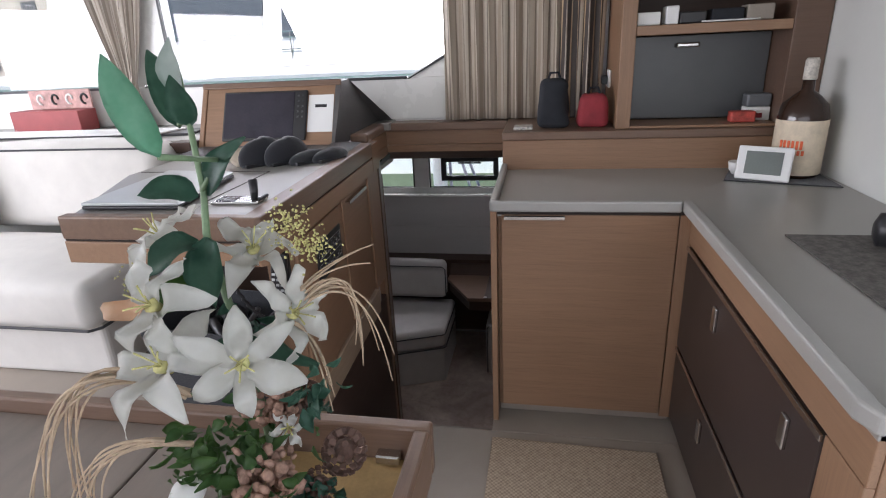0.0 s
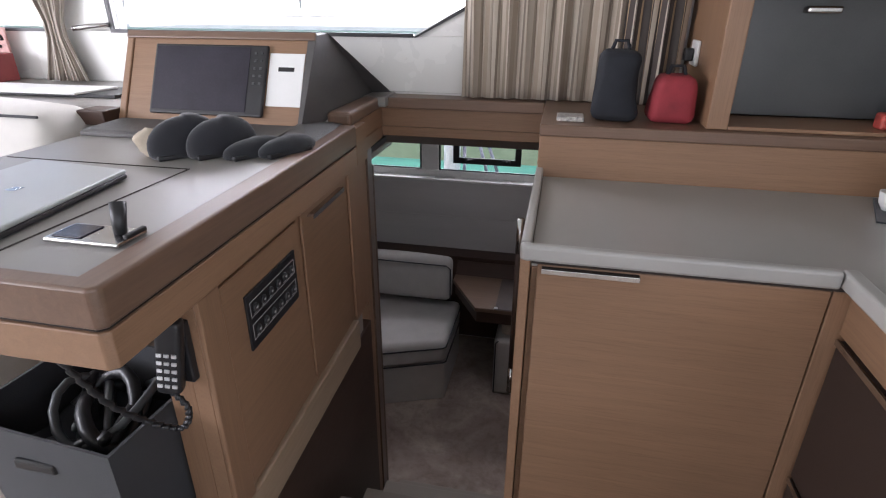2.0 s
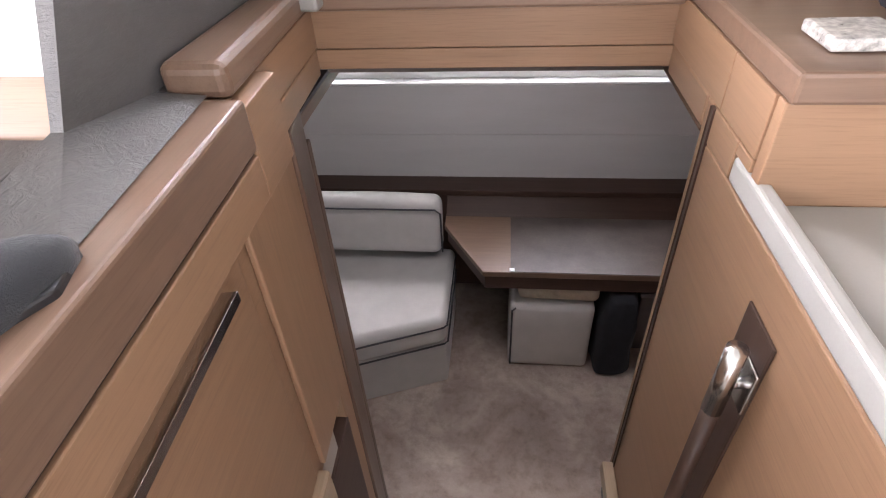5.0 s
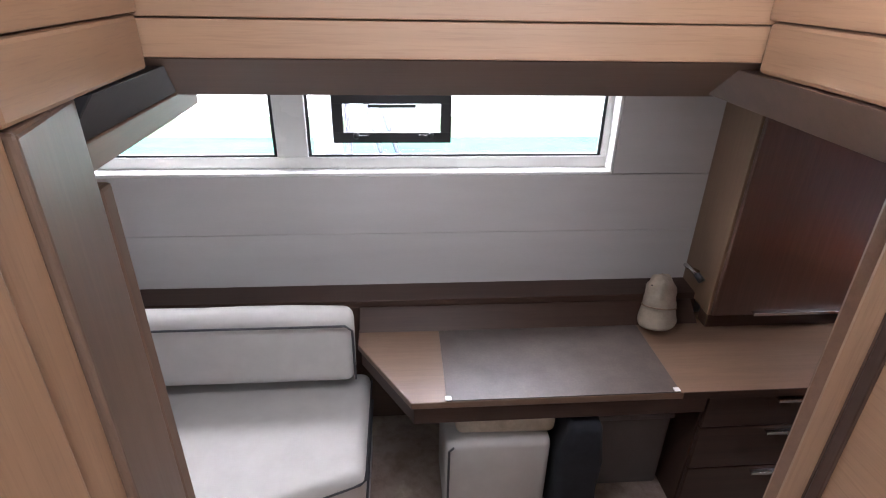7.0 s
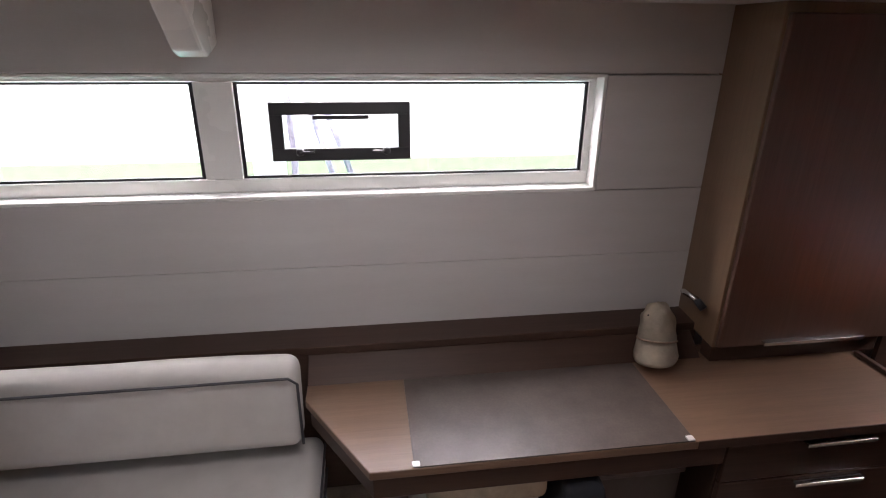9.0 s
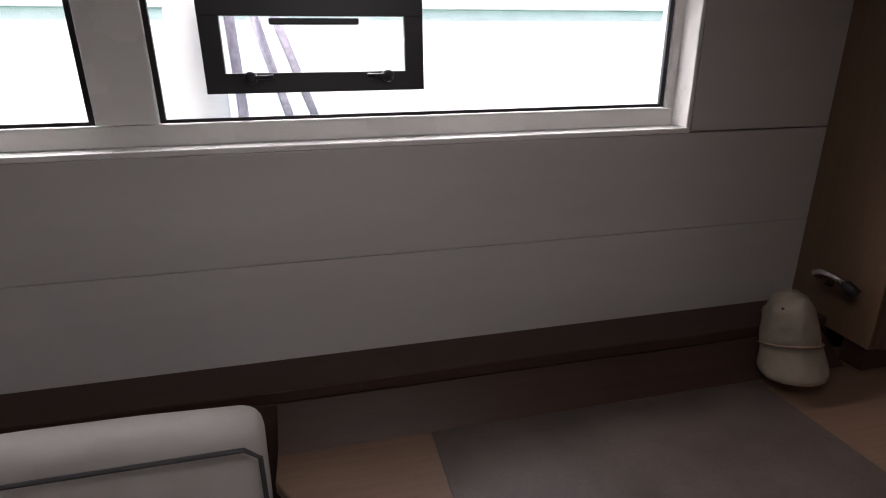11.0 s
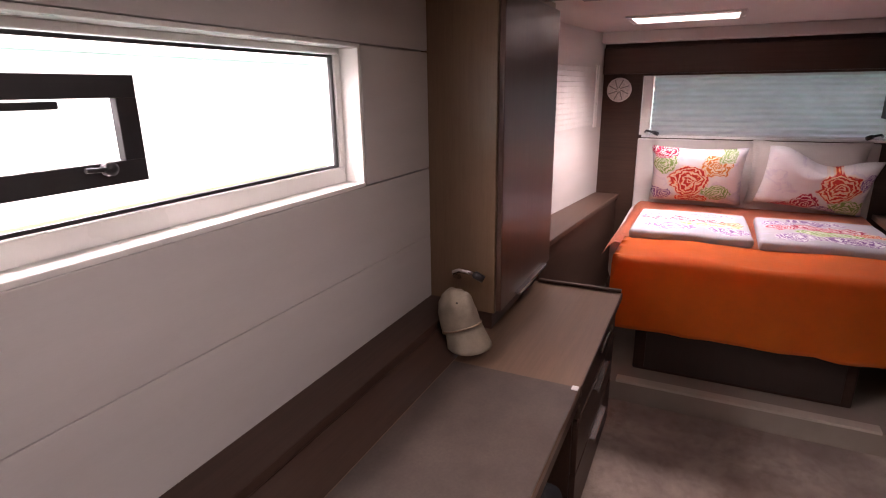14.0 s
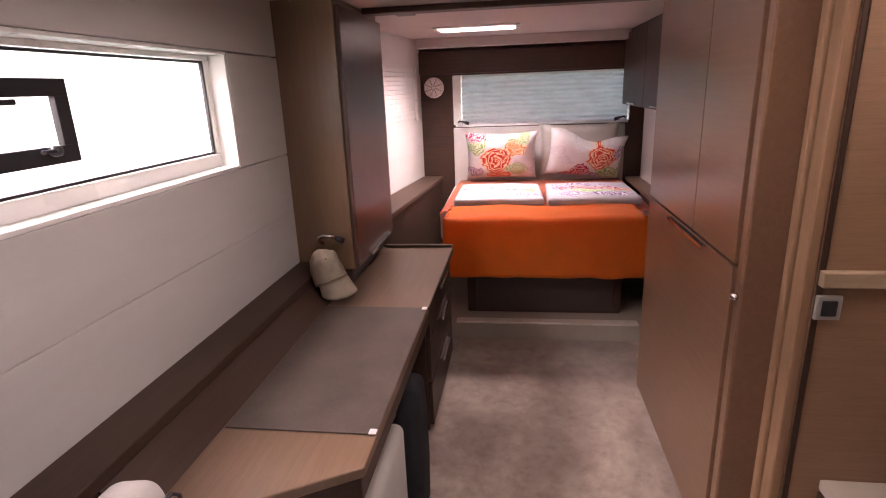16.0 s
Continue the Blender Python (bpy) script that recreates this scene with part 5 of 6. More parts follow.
for base, tip, w, m, tw in (((0.344, 0.67, 1.334), (0.30, 0.67, 1.455), 0.048, pale_leaf, 0.1), ((0.235, 0.87, 1.34), (0.20, 0.88, 1.46), 0.05, green_leaf, 0.5),
                            ((0.262, 0.85, 1.385), (0.247, 0.87, 1.475), 0.042, white_leaf, -0.3), ((0.267, 0.85, 1.345), (0.264, 0.83, 1.425), 0.045, green_leaf, 0.2),
                            ((0.272, 0.85, 1.24), (0.357, 0.84, 1.336), 0.055, green_leaf, -0.6), ((0.27, 0.83, 1.245), (0.20, 0.79, 1.262), 0.06, green_leaf, 0.9),
                            ((0.29, 0.80, 1.19), (0.31, 0.76, 1.10), 0.075, green_leaf, 0.2), ((0.27, 0.81, 1.18), (0.22, 0.75, 1.15), 0.09, green_leaf, 1.0),
                            ((0.3, 0.79, 1.12), (0.21, 0.72, 1.10), 0.06, moss_leaf, 0.7), ((0.33, 0.78, 1.05), (0.36, 0.70, 1.02), 0.06, green_leaf, 0.0),
                            ((0.36, 0.78, 1.05), (0.45, 0.78, 1.0), 0.05, green_leaf, 0.4)):
    part("leaf", leaf_mesh(base, tip, w * 0.86, 0.012, tw), m, fl, "pale green leaf" if m is pale_leaf else "deep green leaf", True)
for a, b in (((0.268, 0.845, 1.25), (0.344, 0.67, 1.334)), ((0.266, 0.85, 1.35), (0.235, 0.87, 1.345))):
    part("twig", tube([a, ((a[0] + b[0]) / 2, a[1], (a[2] + b[2]) / 2 + 0.004), b], 0.004, 6), stem_m, fl, "", True)


def lily(centre, facing, size, bud=0.0, turn=0.0):
    """Six backward-curling petals round a green throat with stamens."""
    q = Vector(facing).normalized().to_track_quat("Z", "Y").to_matrix().to_4x4()
    m = Matrix.Translation(centre) @ q @ Matrix.Rotation(turn, 4, "Z")
    head = None
    for k in range(6):
        a = k * math.pi / 3
        bm = bmesh.new()
        rows = []
        wide = 0.5 if k % 2 else 0.36
        ln = size * (1.0 + 0.12 * math.sin(k * 2.3 + centre[0] * 40))
        for i in range(9):
            u = i / 8
            r = ln * (0.06 + u * (0.95 - 0.45 * bud))
            h = size * ((0.42 + 0.5 * bud) * u - (0.62 - 0.5 * bud) * u ** 2.6) + 0.01 * math.sin(u * 7 + k)
            w = ln * wide * math.sin(math.pi * min(1, 0.12 + 0.86 * u)) ** 0.8 * (1 - 0.5 * bud)
            rows.append([bm.verts.new((r * math.cos(a) - s * w * 0.5 * math.sin(a), r * math.sin(a) + s * w * 0.5 * math.cos(a), h + abs(s) * w * 0.12 + 0.005 * s * math.sin(u * 11 + k))) for s in (-1, -0.5, 0, 0.5, 1)])
        for ra, rb_ in zip(rows, rows[1:]):
            for s in range(4):
                bm.faces.new((ra[s], ra[s + 1], rb_[s + 1], rb_[s]))
        bmesh.ops.solidify(bm, geom=bm.faces[:], thickness=0.0012)
        bmesh.ops.transform(bm, matrix=m, verts=bm.verts)
        if head is None:
            cb_ = lathe([(0.004, -0.015), (size * 0.10, 0.0), (size * 0.13, size * 0.10), (size * 0.04, size * 0.11)], (0, 0, 0), 10)
            bmesh.ops.transform(cb_, matrix=m, verts=cb_.verts)
            head = part("lily", cb_, yellow_m, fl, "white artificial lily with a green throat", True)
        part("petal", bm, peach_m if (k == 2 and turn > 1.0) else petal_m, head, "", True)
    for k in range(5):
        a = k * 1.257 + 0.3
        st_ = tube([m @ Vector((0, 0, size * 0.05)), m @ Vector((0.10 * size * math.cos(a), 0.10 * size * math.sin(a), size * 0.3)), m @ Vector((0.22 * size * math.cos(a), 0.22 * size * math.sin(a), size * 0.46))], 0.0009, 5, 0.0014)
        part("stamen", st_, yellow_m, head, "", True)


lily((0.392, 0.675, 1.06), (0.45, -0.85, 0.35), 0.083, 0.0, 0.5)
lily((0.288, 0.66, 1.055), (-0.1, -0.6, 0.75), 0.088, 0.0, 0.2)
lily((0.262, 0.70, 1.125), (-0.1, -0.75, 0.6), 0.085, 0.05, 1.3)
lily((0.405, 0.80, 1.07), (0.75, -0.35, 0.25), 0.085, 0.25, 0.1)
lily((0.325, 0.86, 1.145), (0.35, -0.3, 0.85), 0.085, 0.1, 0.8)
lily((0.17, 0.86, 1.165), (-0.5, -0.3, 0.8), 0.09, 0.0, 0.4)
lily((0.40, 0.75, 0.90), (0.3, -0.8, 0.3), 0.045, 0.7, 0.0)

rng = random.Random(5)


def blob_cluster(name, centre, spread, count, size, material, label, flat=1.0):
    bm = bmesh.new()
    for _ in range(count):
        t = bmesh.new()
        bmesh.ops.create_icosphere(t, subdivisions=1, radius=size * rng.uniform(0.6, 1.2))
        p = [centre[i] + rng.gauss(0, spread[i]) for i in range(3)]
        join(bm, t, pose(*p, rng.uniform(0, 360), rng.uniform(0, 360), 0) @ Matrix.Diagonal((1, rng.uniform(0.5, 1), flat * rng.uniform(0.4, 1), 1)))
    return tagged(part(name, bm, material, fl, label, True), kind="stuff")


blob_cluster("blossom_spray", (0.395, 0.86, 1.19), (0.018, 0.012, 0.02), 210, 0.0027, yellow_m, "pale yellow-green blossom spray")
blob_cluster("blossom_spray", (0.425, 0.86, 1.155), (0.016, 0.012, 0.014), 140, 0.0027, yellow_m, "pale yellow-green blossom spray")
blob_cluster("blossom_spray", (0.13, 0.84, 1.10), (0.02, 0.012, 0.014), 140, 0.0027, yellow_m, "pale yellow-green blossom spray")
blob_cluster("dried_bloom", (0.385, 0.69, 0.845), (0.026, 0.02, 0.022), 120, 0.011, hydr_m, "dry rose-brown hydrangea bloom")
blob_cluster("dried_bloom", (0.37, 0.77, 0.915), (0.022, 0.015, 0.018), 80, 0.010, hydr_m, "dry rose-brown hydrangea bloom")
fern = bmesh.new()
for _ in range(150):
    c = Vector((0.315 + rng.gauss(0, 0.05), 0.70 + rng.gauss(0, 0.05), 0.87 + rng.gauss(0, 0.045)))
    d = Vector((rng.gauss(0, 1), rng.gauss(0, 1) - 0.6, rng.gauss(0, 0.7) + 0.3)).normalized() * rng.uniform(0.02, 0.045)
    join(fern, leaf_mesh(c, c + d, rng.uniform(0.010, 0.022), 0.004, rng.uniform(-1, 1), 0.3, 4))
tagged(part("foliage", fern, moss_leaf, fl, "small mossy green leaves", True), kind="stuff")
fern2 = bmesh.new()
for cx_, cy_, cz_ in ((0.445, 0.76, 0.95), (0.455, 0.70, 0.80), (0.33, 0.8, 1.03)):
    for _ in range(26):
        c = Vector((cx_ + rng.gauss(0, 0.018), cy_ + rng.gauss(0, 0.018), cz_ + rng.gauss(0, 0.018)))
        d = Vector((rng.gauss(0, 1), rng.gauss(0, 1) - 0.5, rng.gauss(0, 0.8))).normalized() * rng.uniform(0.02, 0.04)
        join(fern2, leaf_mesh(c, c + d, rng.uniform(0.012, 0.022), 0.004, rng.uniform(-1, 1), 0.3, 4))
tagged(part("foliage", fern2, green_leaf, fl, "blue-green leaflets", True), kind="stuff")


def pine_cone(centre, size, m):
    bm = bmesh.new()
    join(bm, lathe([(size * 0.1, -size * 0.9), (size * 0.4, -size * 0.4), (size * 0.42, size * 0.2), (size * 0.12, size * 0.9)], (0, 0, 0), 10))
    for i in range(60):
        u = i / 60
        a, z = i * 2.399, size * (-0.85 + 1.7 * u)
        r = size * (0.45 + 0.42 * math.sin(math.pi * (0.15 + 0.8 * u)))
        t = box(-size * 0.13, size * 0.13, -size * 0.12, size * 0.12, -size * 0.03, size * 0.03, size * 0.02, 1)
        join(bm, t, pose(r * math.cos(a) * 0.85, r * math.sin(a) * 0.85, z, 0, -25, math.degrees(a)))
    bmesh.ops.transform(bm, matrix=Matrix.Translation(centre) @ m, verts=bm.verts)
    part("pine_cone", bm, cone_m, fl, "brown pine cone")


pine_cone((0.462, 0.80, 0.815), 0.045, pose(0, 0, 0, 30, 20, 0))
pine_cone((0.40, 0.82, 0.90), 0.035, pose(0, 0, 0, 70, 0, 30))
pine_cone((0.44, 0.73, 0.80), 0.035, pose(0, 0, 0, 80, 30, 0))
shl = lathe([(0.004, 0), (0.02, 0.004), (0.026, 0.015), (0.018, 0.03), (0.004, 0.036)], (0.29, 0.64, 0.845), 14)
part("shell", shl, petal_m, fl, "pale shell", True)


def grass(p0, p1, p2, n, spread, label):
    for i in range(n):
        j = [Vector((rng.gauss(0, spread), rng.gauss(0, spread), rng.gauss(0, spread))) for _ in range(3)]
        a, b, c = Vector(p0) + j[0] * 0.2, Vector(p1) + j[1], Vector(p2) + j[2] * 1.6
        pts = [a * (1 - t) ** 2 + b * 2 * t * (1 - t) + c * t * t for t in [k / 14 for k in range(15)]]
        part("dried_grass", tube(pts, 0.0026, 6, 0.0011), straw_m, fl, label if i == 0 else "", True)


grass((0.39, 0.80, 1.05), (0.50, 0.86, 1.18), (0.522, 0.86, 0.965), 7, 0.012, "thin arching straw-coloured grass")
grass((0.40, 0.80, 1.08), (0.44, 0.85, 1.13), (0.51, 0.86, 1.142), 3, 0.006, "thin arching straw-coloured grass")
grass((0.41, 0.79, 1.06), (0.45, 0.80, 1.05), (0.46, 0.80, 0.93), 4, 0.006, "thin arching straw-coloured grass")
grass((0.30, 0.68, 1.0), (0.14, 0.62, 1.14), (0.14, 0.58, 0.86), 12, 0.014, "thin arching straw-coloured grass")
grass((0.30, 0.66, 0.93), (0.17, 0.62, 0.97), (0.15, 0.60, 0.86), 8, 0.01, "thin arching straw-coloured grass")

# ---- hull cabin: settee ----
settee = thing("cabin_settee", (-0.5, 4.0, FL), "grey-white cabin settee with dark piping", "sofa")
plan = [(0.05, 3.83), (-0.42, 3.655), (-1.9, 3.60), (-1.9, 4.428), (0.05, 4.428)]
inset = [(0.04, 3.842), (-0.42, 3.668), (-1.88, 3.615), (-1.88, 4.425), (0.04, 4.425)]
part("base", slab(inset, FL + 0.001, -0.815, 0.008), fabric, settee)
part("seat_cushion", cushion(plan, -0.813, -0.655, 0.045, 0.018), fabric, settee, "", True)
rim = [(0.052, 4.4), (0.052, 3.845), (0.035, 3.825), (-0.40, 3.655), (-0.44, 3.648), (-1.88, 3.598)]
part("piping", tube([(x, y, -0.692) for x, y in rim], 0.005, 6), piping, settee, "dark piping")
part("piping", tube([(x, y, -0.808) for x, y in rim], 0.005, 6), piping, settee, "dark piping")
bc = cushion([(-1.25, -0.055), (-0.002, -0.055), (-0.002, 0.075), (-1.25, 0.075)], -0.155, 0.165, 0.045, 0.012)
for v in bc.verts:
    if v.co.y < -0.04 and v.co.z > -0.1:
        v.co.y += 0.006 * math.sin(v.co.x * 30) * max(0, v.co.z) * 3
bmesh.ops.transform(bc, matrix=pose(-0.005, 4.33, -0.437, -7, 0, 0), verts=bc.verts)
part("back_cushion", bc, fabric, settee, "", True)
part("back_piping", tube([(-1.2, 4.273, -0.300), (-0.035, 4.273, -0.300), (-0.008, 4.278, -0.327), (-0.004, 4.26, -0.562)], 0.005, 6), piping, settee, "dark piping")

# ---- desk with drawers ----
DZ = -0.42
setting("trim_desk_cove", prism([(4.392, DZ + 0.0006), (4.4865, -0.3505), (4.4895, -0.3505), (4.4895, DZ + 0.0006)], 0.01, 1.54, "x", 0), walnut_x, "dark sloping cove between desk and ledge", "trim")
desk = thing("cabin_desk", (1.1, 4.2, FL), "brown oak cabin desk with an angled end", "desk")
part("top", slab([(0.008, 4.31), (0.225, 3.942), (2.198, 3.942), (2.198, 4.489), (0.008, 4.489)], DZ - 0.03, DZ, 0.004), wood("desk_oak", (0.185, 0.115, 0.075), "x", 0.32, 0.12), desk)
part("apron", slab([(0.02, 4.32), (0.235, 3.956), (1.375, 3.956), (1.375, 3.98), (0.25, 3.98), (0.04, 4.335)], DZ - 0.115, DZ - 0.031, 0.003), walnut_x, desk)
part("end_lip", box(2.178, 2.2, 3.944, 4.34, DZ + 0.0005, DZ + 0.016, 0.003), walnut_y, desk, "dark raised lip")
part("front_lip", box(1.26, 2.177, 3.938, 3.9415, DZ - 0.03, DZ + 0.004, 0.001), walnut_x, desk)
part("inlay", box(0.356, 1.249, 3.944, 4.386, DZ + 0.0005, DZ + 0.005, 0.001), desk_mat_m, desk, "grey-brown laminate lid")
for x in (0.362, 1.236):
    part("lid_tab", box(x - 0.012, x + 0.012, 3.943, 3.965, DZ + 0.0055, DZ + 0.010, 0.002), white_plastic, desk, "small white tab")
pd = part("drawer_carcass", box(1.38, 2.196, 3.985, 4.425, FL + 0.001, DZ - 0.031, 0.002), walnut_x, desk)
for z0, z1 in ((-0.625, -0.462), (-0.855, -0.632), (-1.09, -0.862)):
    d = part("drawer", box(1.386, 2.19, 3.962, 3.984, z0, z1, 0.004), walnut_x, desk)
    part("handle", prism([(3.9615, z1 - 0.012), (3.938, z1 - 0.012), (3.938, z1 - 0.026), (3.943, z1 - 0.026), (3.943, z1 - 0.018), (3.9615, z1 - 0.018)], 1.66, 1.92, "x", 0.001), chrome, d, "brushed steel pull")
ot = thing("ottoman", (0.57, 4.1, FL), "cream ottoman with dark piping under the desk", "ottoman")
part("body", cushion([(0.36, 3.965), (0.785, 3.965), (0.785, 4.33), (0.36, 4.33)], FL + 0.001, -0.665, 0.03, 0.01), fabric, ot, "", True)
part("piping", tube([(0.372, 3.962, -1.1), (0.372, 3.958, -0.69), (0.39, 3.96, -0.672)], 0.005, 6), piping, ot, "dark piping")
fb = thing("folded_blanket", (0.6, 4.1, -0.655), "beige folded blanket on the ottoman", "blanket")
part("fold", cushion([(0.40, 4.0), (0.80, 3.99), (0.80, 4.3), (0.40, 4.3)], -0.650, -0.56, 0.03, 0.01), beige_cloth, fb, "", True)
bag("black_bag", 0.80, 1.0, 3.92, 4.2, FL + 0.001, -0.56, black_cloth, "black cloth bag slumped under the desk", 0.035)
gb = thing("storage_crate", (1.2, 4.25, FL), "grey crate standing under the desk", "crate")
part("body", box(1.04, 1.36, 4.12, 4.42, FL + 0.001, -0.72, 0.01), plain("crate_grey", (0.16, 0.15, 0.15), 0.6), gb)
part("lid", box(1.03, 1.37, 4.11, 4.425, -0.7195, -0.69, 0.008), plain("crate_lid", (0.2, 0.19, 0.19), 0.5), gb)

# ---- tall locker over the desk end ----
lk = thing("hanging_locker", (1.95, 4.5, -0.345), "dark walnut hanging locker with one tall door", "cabinet")
# side wood lighter than the door: the window's reflected light is in its colour
part("carcass", slab([(1.545, 4.345), (2.30, 4.345), (2.30, 4.66), (1.57, 4.66)], -0.345, CZ - 0.002, 0.003), wood("locker_side_lit", (0.205, 0.132, 0.080), "z", 0.30, 0.08), lk)
ld = part("door", box(1.555, 2.298, 4.322, 4.344, -0.335, CZ - 0.035, 0.004), wood("locker_door", (0.105, 0.058, 0.042), "z", 0.36, 0.14), lk)
part("handle", prism([(4.3215, -0.312), (4.300, -0.312), (4.300, -0.326), (4.304, -0.326), (4.304, -0.318), (4.3215, -0.318)], 1.73, 2.16, "x", 0.001), chrome, ld, "brushed steel pull")
part("base_filler", box(1.56, 2.29, 4.36, 4.43, DZ + 0.0005, -0.346), walnut_x, lk)
rl = thing("reading_lamp", (1.53, 4.48, -0.2), "small chrome reading lamp on the locker side", "lamp")
part("arm", tube([(1.558, 4.50, -0.215), (1.515, 4.50, -0.195), (1.475, 4.485, -0.165), (1.468, 4.46, -0.155), (1.475, 4.43, -0.158), (1.49, 4.40, -0.172)], 0.010, 12), chrome, rl, "", True)
part("head", tube([(1.487, 4.405, -0.169), (1.50, 4.375, -0.190)], 0.015, 14), black_plastic, rl, "black lamp head", True)

# ---- cap ----
capx = thing("baseball_cap", (1.28, 4.36, DZ), "worn beige baseball cap leaning on the desk", "cap")
cw = Vector((0.08, 0.34, 1.0)).normalized()
cv = Vector((-0.55, -0.80, 0.0))
cv = (cv - cw * cv.dot(cw)).normalized()
cu = (-cv).cross(cw)
CAPM = Matrix.Translation((1.345, 4.398, DZ + 0.088)) @ Matrix((cu, -cv, cw)).transposed().to_4x4()
CRX, CRY, CRZ = 0.071, 0.082, 0.150


def crown_point(ang, k):
    """Point of the six-panelled crown, k from 0 at the rim to 1 at the button."""
    w = math.cos(k * math.pi / 2) ** 0.58 * (1 - 0.045 * abs(math.sin(3 * ang)) ** 6 * math.sin(k * math.pi))
    p = Vector((math.cos(ang) * CRX * w, math.sin(ang) * CRY * w, CRZ * math.sin(k * math.pi / 2) ** 1.12))
    p.y -= 0.012 * math.sin(k * math.pi) * (p.y < 0)
    return p * (1 + 0.12 * noise.noise(p * 26) * math.sin(k * math.pi) ** 0.5)


cm = bmesh.new()
ring = [[cm.verts.new(crown_point(i * math.tau / 48, k / 14)) for i in range(48)] for k in range(14)]
for ra, rb_ in zip(ring, ring[1:]):
    for i in range(48):
        cm.faces.new((ra[i], ra[(i + 1) % 48], rb_[(i + 1) % 48], rb_[i]))
apex = cm.verts.new(crown_point(0, 1))
for i in range(48):
    cm.faces.new((ring[-1][i], ring[-1][(i + 1) % 48], apex))
bmesh.ops.solidify(cm, geom=cm.faces[:], thickness=0.003)
bmesh.ops.transform(cm, matrix=CAPM, verts=cm.verts)
crown = part("crown", cm, beige_cloth, capx, "", True)
vm = bmesh.new()
vis = []
for r in (-0.06, 0.12, 0.35, 0.6, 0.85, 1.0):
    row = []
    for i in range(21):
        a = radians(-82 + 164 * i / 20)
        c_ = max(0.0, math.cos(a)) ** 0.42
        row.append(vm.verts.new((math.sin(a) * (CRX + 0.003 + 0.010 * r), -math.cos(a) * (CRY + 0.003 + 0.034 * r) - 0.002, 0.002 - 0.082 * r * c_ - 0.012 * math.sin(a) ** 2 * r)))
    vis.append(row)
for ra, rb_ in zip(vis, vis[1:]):
    for i in range(20):
        vm.faces.new((ra[i], ra[i + 1], rb_[i + 1], rb_[i]))
bmesh.ops.solidify(vm, geom=vm.faces[:], thickness=0.004)
bmesh.ops.transform(vm, matrix=CAPM, verts=vm.verts)
part("visor", vm, beige_cloth, capx, "", True)
band = [CAPM @ Vector(((CRX + 0.0025) * math.cos(a), (CRY + 0.0035) * math.sin(a), 0.010)) for a in [math.pi + k * math.pi / 24 for k in range(25)]]
part("sweatband", tube(band, 0.0035, 6), plain("brown_stain", (0.30, 0.21, 0.14), 0.9, var=0.3, scale=40), capx, "stained brown band", True)
part("button", lathe([(0.007, -0.003), (0.007, 0.002), (0.002, 0.005)], CAPM @ Vector((0, 0, CRZ)), 10), beige_cloth, capx)
for ang in (4.25, 0.9):
    part("eyelet", lathe([(0.0035, -0.002), (0.0035, 0.002), (0.001, 0.002)], CAPM @ (crown_point(ang, 0.5) * 1.01), 8), black_plastic, capx)
br = setting("trim_deck_knee", prism([(4.30, CZ - 0.001), (4.631, CZ - 0.001), (4.631, 0.735), (4.58, 0.72), (4.50, 0.70), (4.45, 0.72)], -0.29, -0.20, "x", 0.01), white_gel, "white moulded knee between ceiling and hull side", "trim")

# ---- wardrobes along the inner wall ----
wd = thing("wardrobe", (1.3, 2.8, FL), "walnut wardrobe with two upper doors and one lower door", "wardrobe")
wl = wood("wardrobe_oak", (0.19, 0.104, 0.064), "x", 0.3, 0.12)
part("carcass", box(0.752, 1.848, 2.55, 2.898, FL + 0.001, CZ - 0.002), walnut_z, wd)
for x0, x1, z0, z1 in ((0.758, 1.160, -0.050, CZ - 0.02), (1.166, 1.846, -0.050, CZ - 0.02), (0.758, 1.846, FL + 0.03, -0.06)):
    d = part("door", box(x0, x1, 2.90, 2.92, z0, z1, 0.003), wl, wd)
    if z0 < -0.5:
        part("handle", prism([(2.9205, -0.064), (2.94, -0.064), (2.94, -0.076), (2.936, -0.076), (2.936, -0.07), (2.9205, -0.07)], 1.0, 1.44, "x", 0.001), chrome, d, "brushed steel pull")
part("side_post", box(0.702, 0.7505, 2.747, 2.912, FL + 0.001, CZ - 0.002, 0.006), wl, wd)
kn = thing("door_knob", (0.72, 2.93, -0.14), "small steel stud on the wardrobe post", "knob")
kk = lathe([(0.010, 0), (0.012, 0.008), (0.008, 0.018), (0.002, 0.02)], (0, 0, 0), 14)
bmesh.ops.transform(kk, matrix=pose(0.724, 2.912, -0.142, -90), verts=kk.verts)
part("stud", kk, chrome, kn, "", True)
setting("trim_door_inner", box(0.665, 0.7, 2.746, 2.81, FL, CZ - 0.001, 0.008), oak_z, "moulded door frame on the cabin side", "trim")
lg = setting("trim_step_ledge", box(0.572, 0.6005, 2.50, 2.764, -0.058, -0.015, 0.003), oak_pale, "pale oak ledge in the companionway", "trim")
sw = thing("light_switch", (0.59, 2.69, -0.12), "grey framed light switch beside the steps", "switch")
part("frame", box(0.588, 0.6005, 2.70, 2.764, -0.155, -0.085, 0.003), plain("switch_frame_grey", (0.36, 0.36, 0.34), 0.4), sw)
part("rocker", box(0.584, 0.5878, 2.713, 2.751, -0.142, -0.098, 0.003), black_plastic, sw, "black rocker")

# ---- berth ----
bed = thing("double_berth", (3.2, 3.35, FL + 0.1125), "double berth made up with orange and floral bedding", "bed")
part("base", box(2.60, 3.98, 2.88, 3.90, FL + 0.1125, -0.62, 0.012), walnut_y, bed)
part("base_panel", box(2.592, 2.5995, 2.93, 3.84, FL + 0.135, -0.68, 0.004), dark_lam, bed, "dark inset panel")
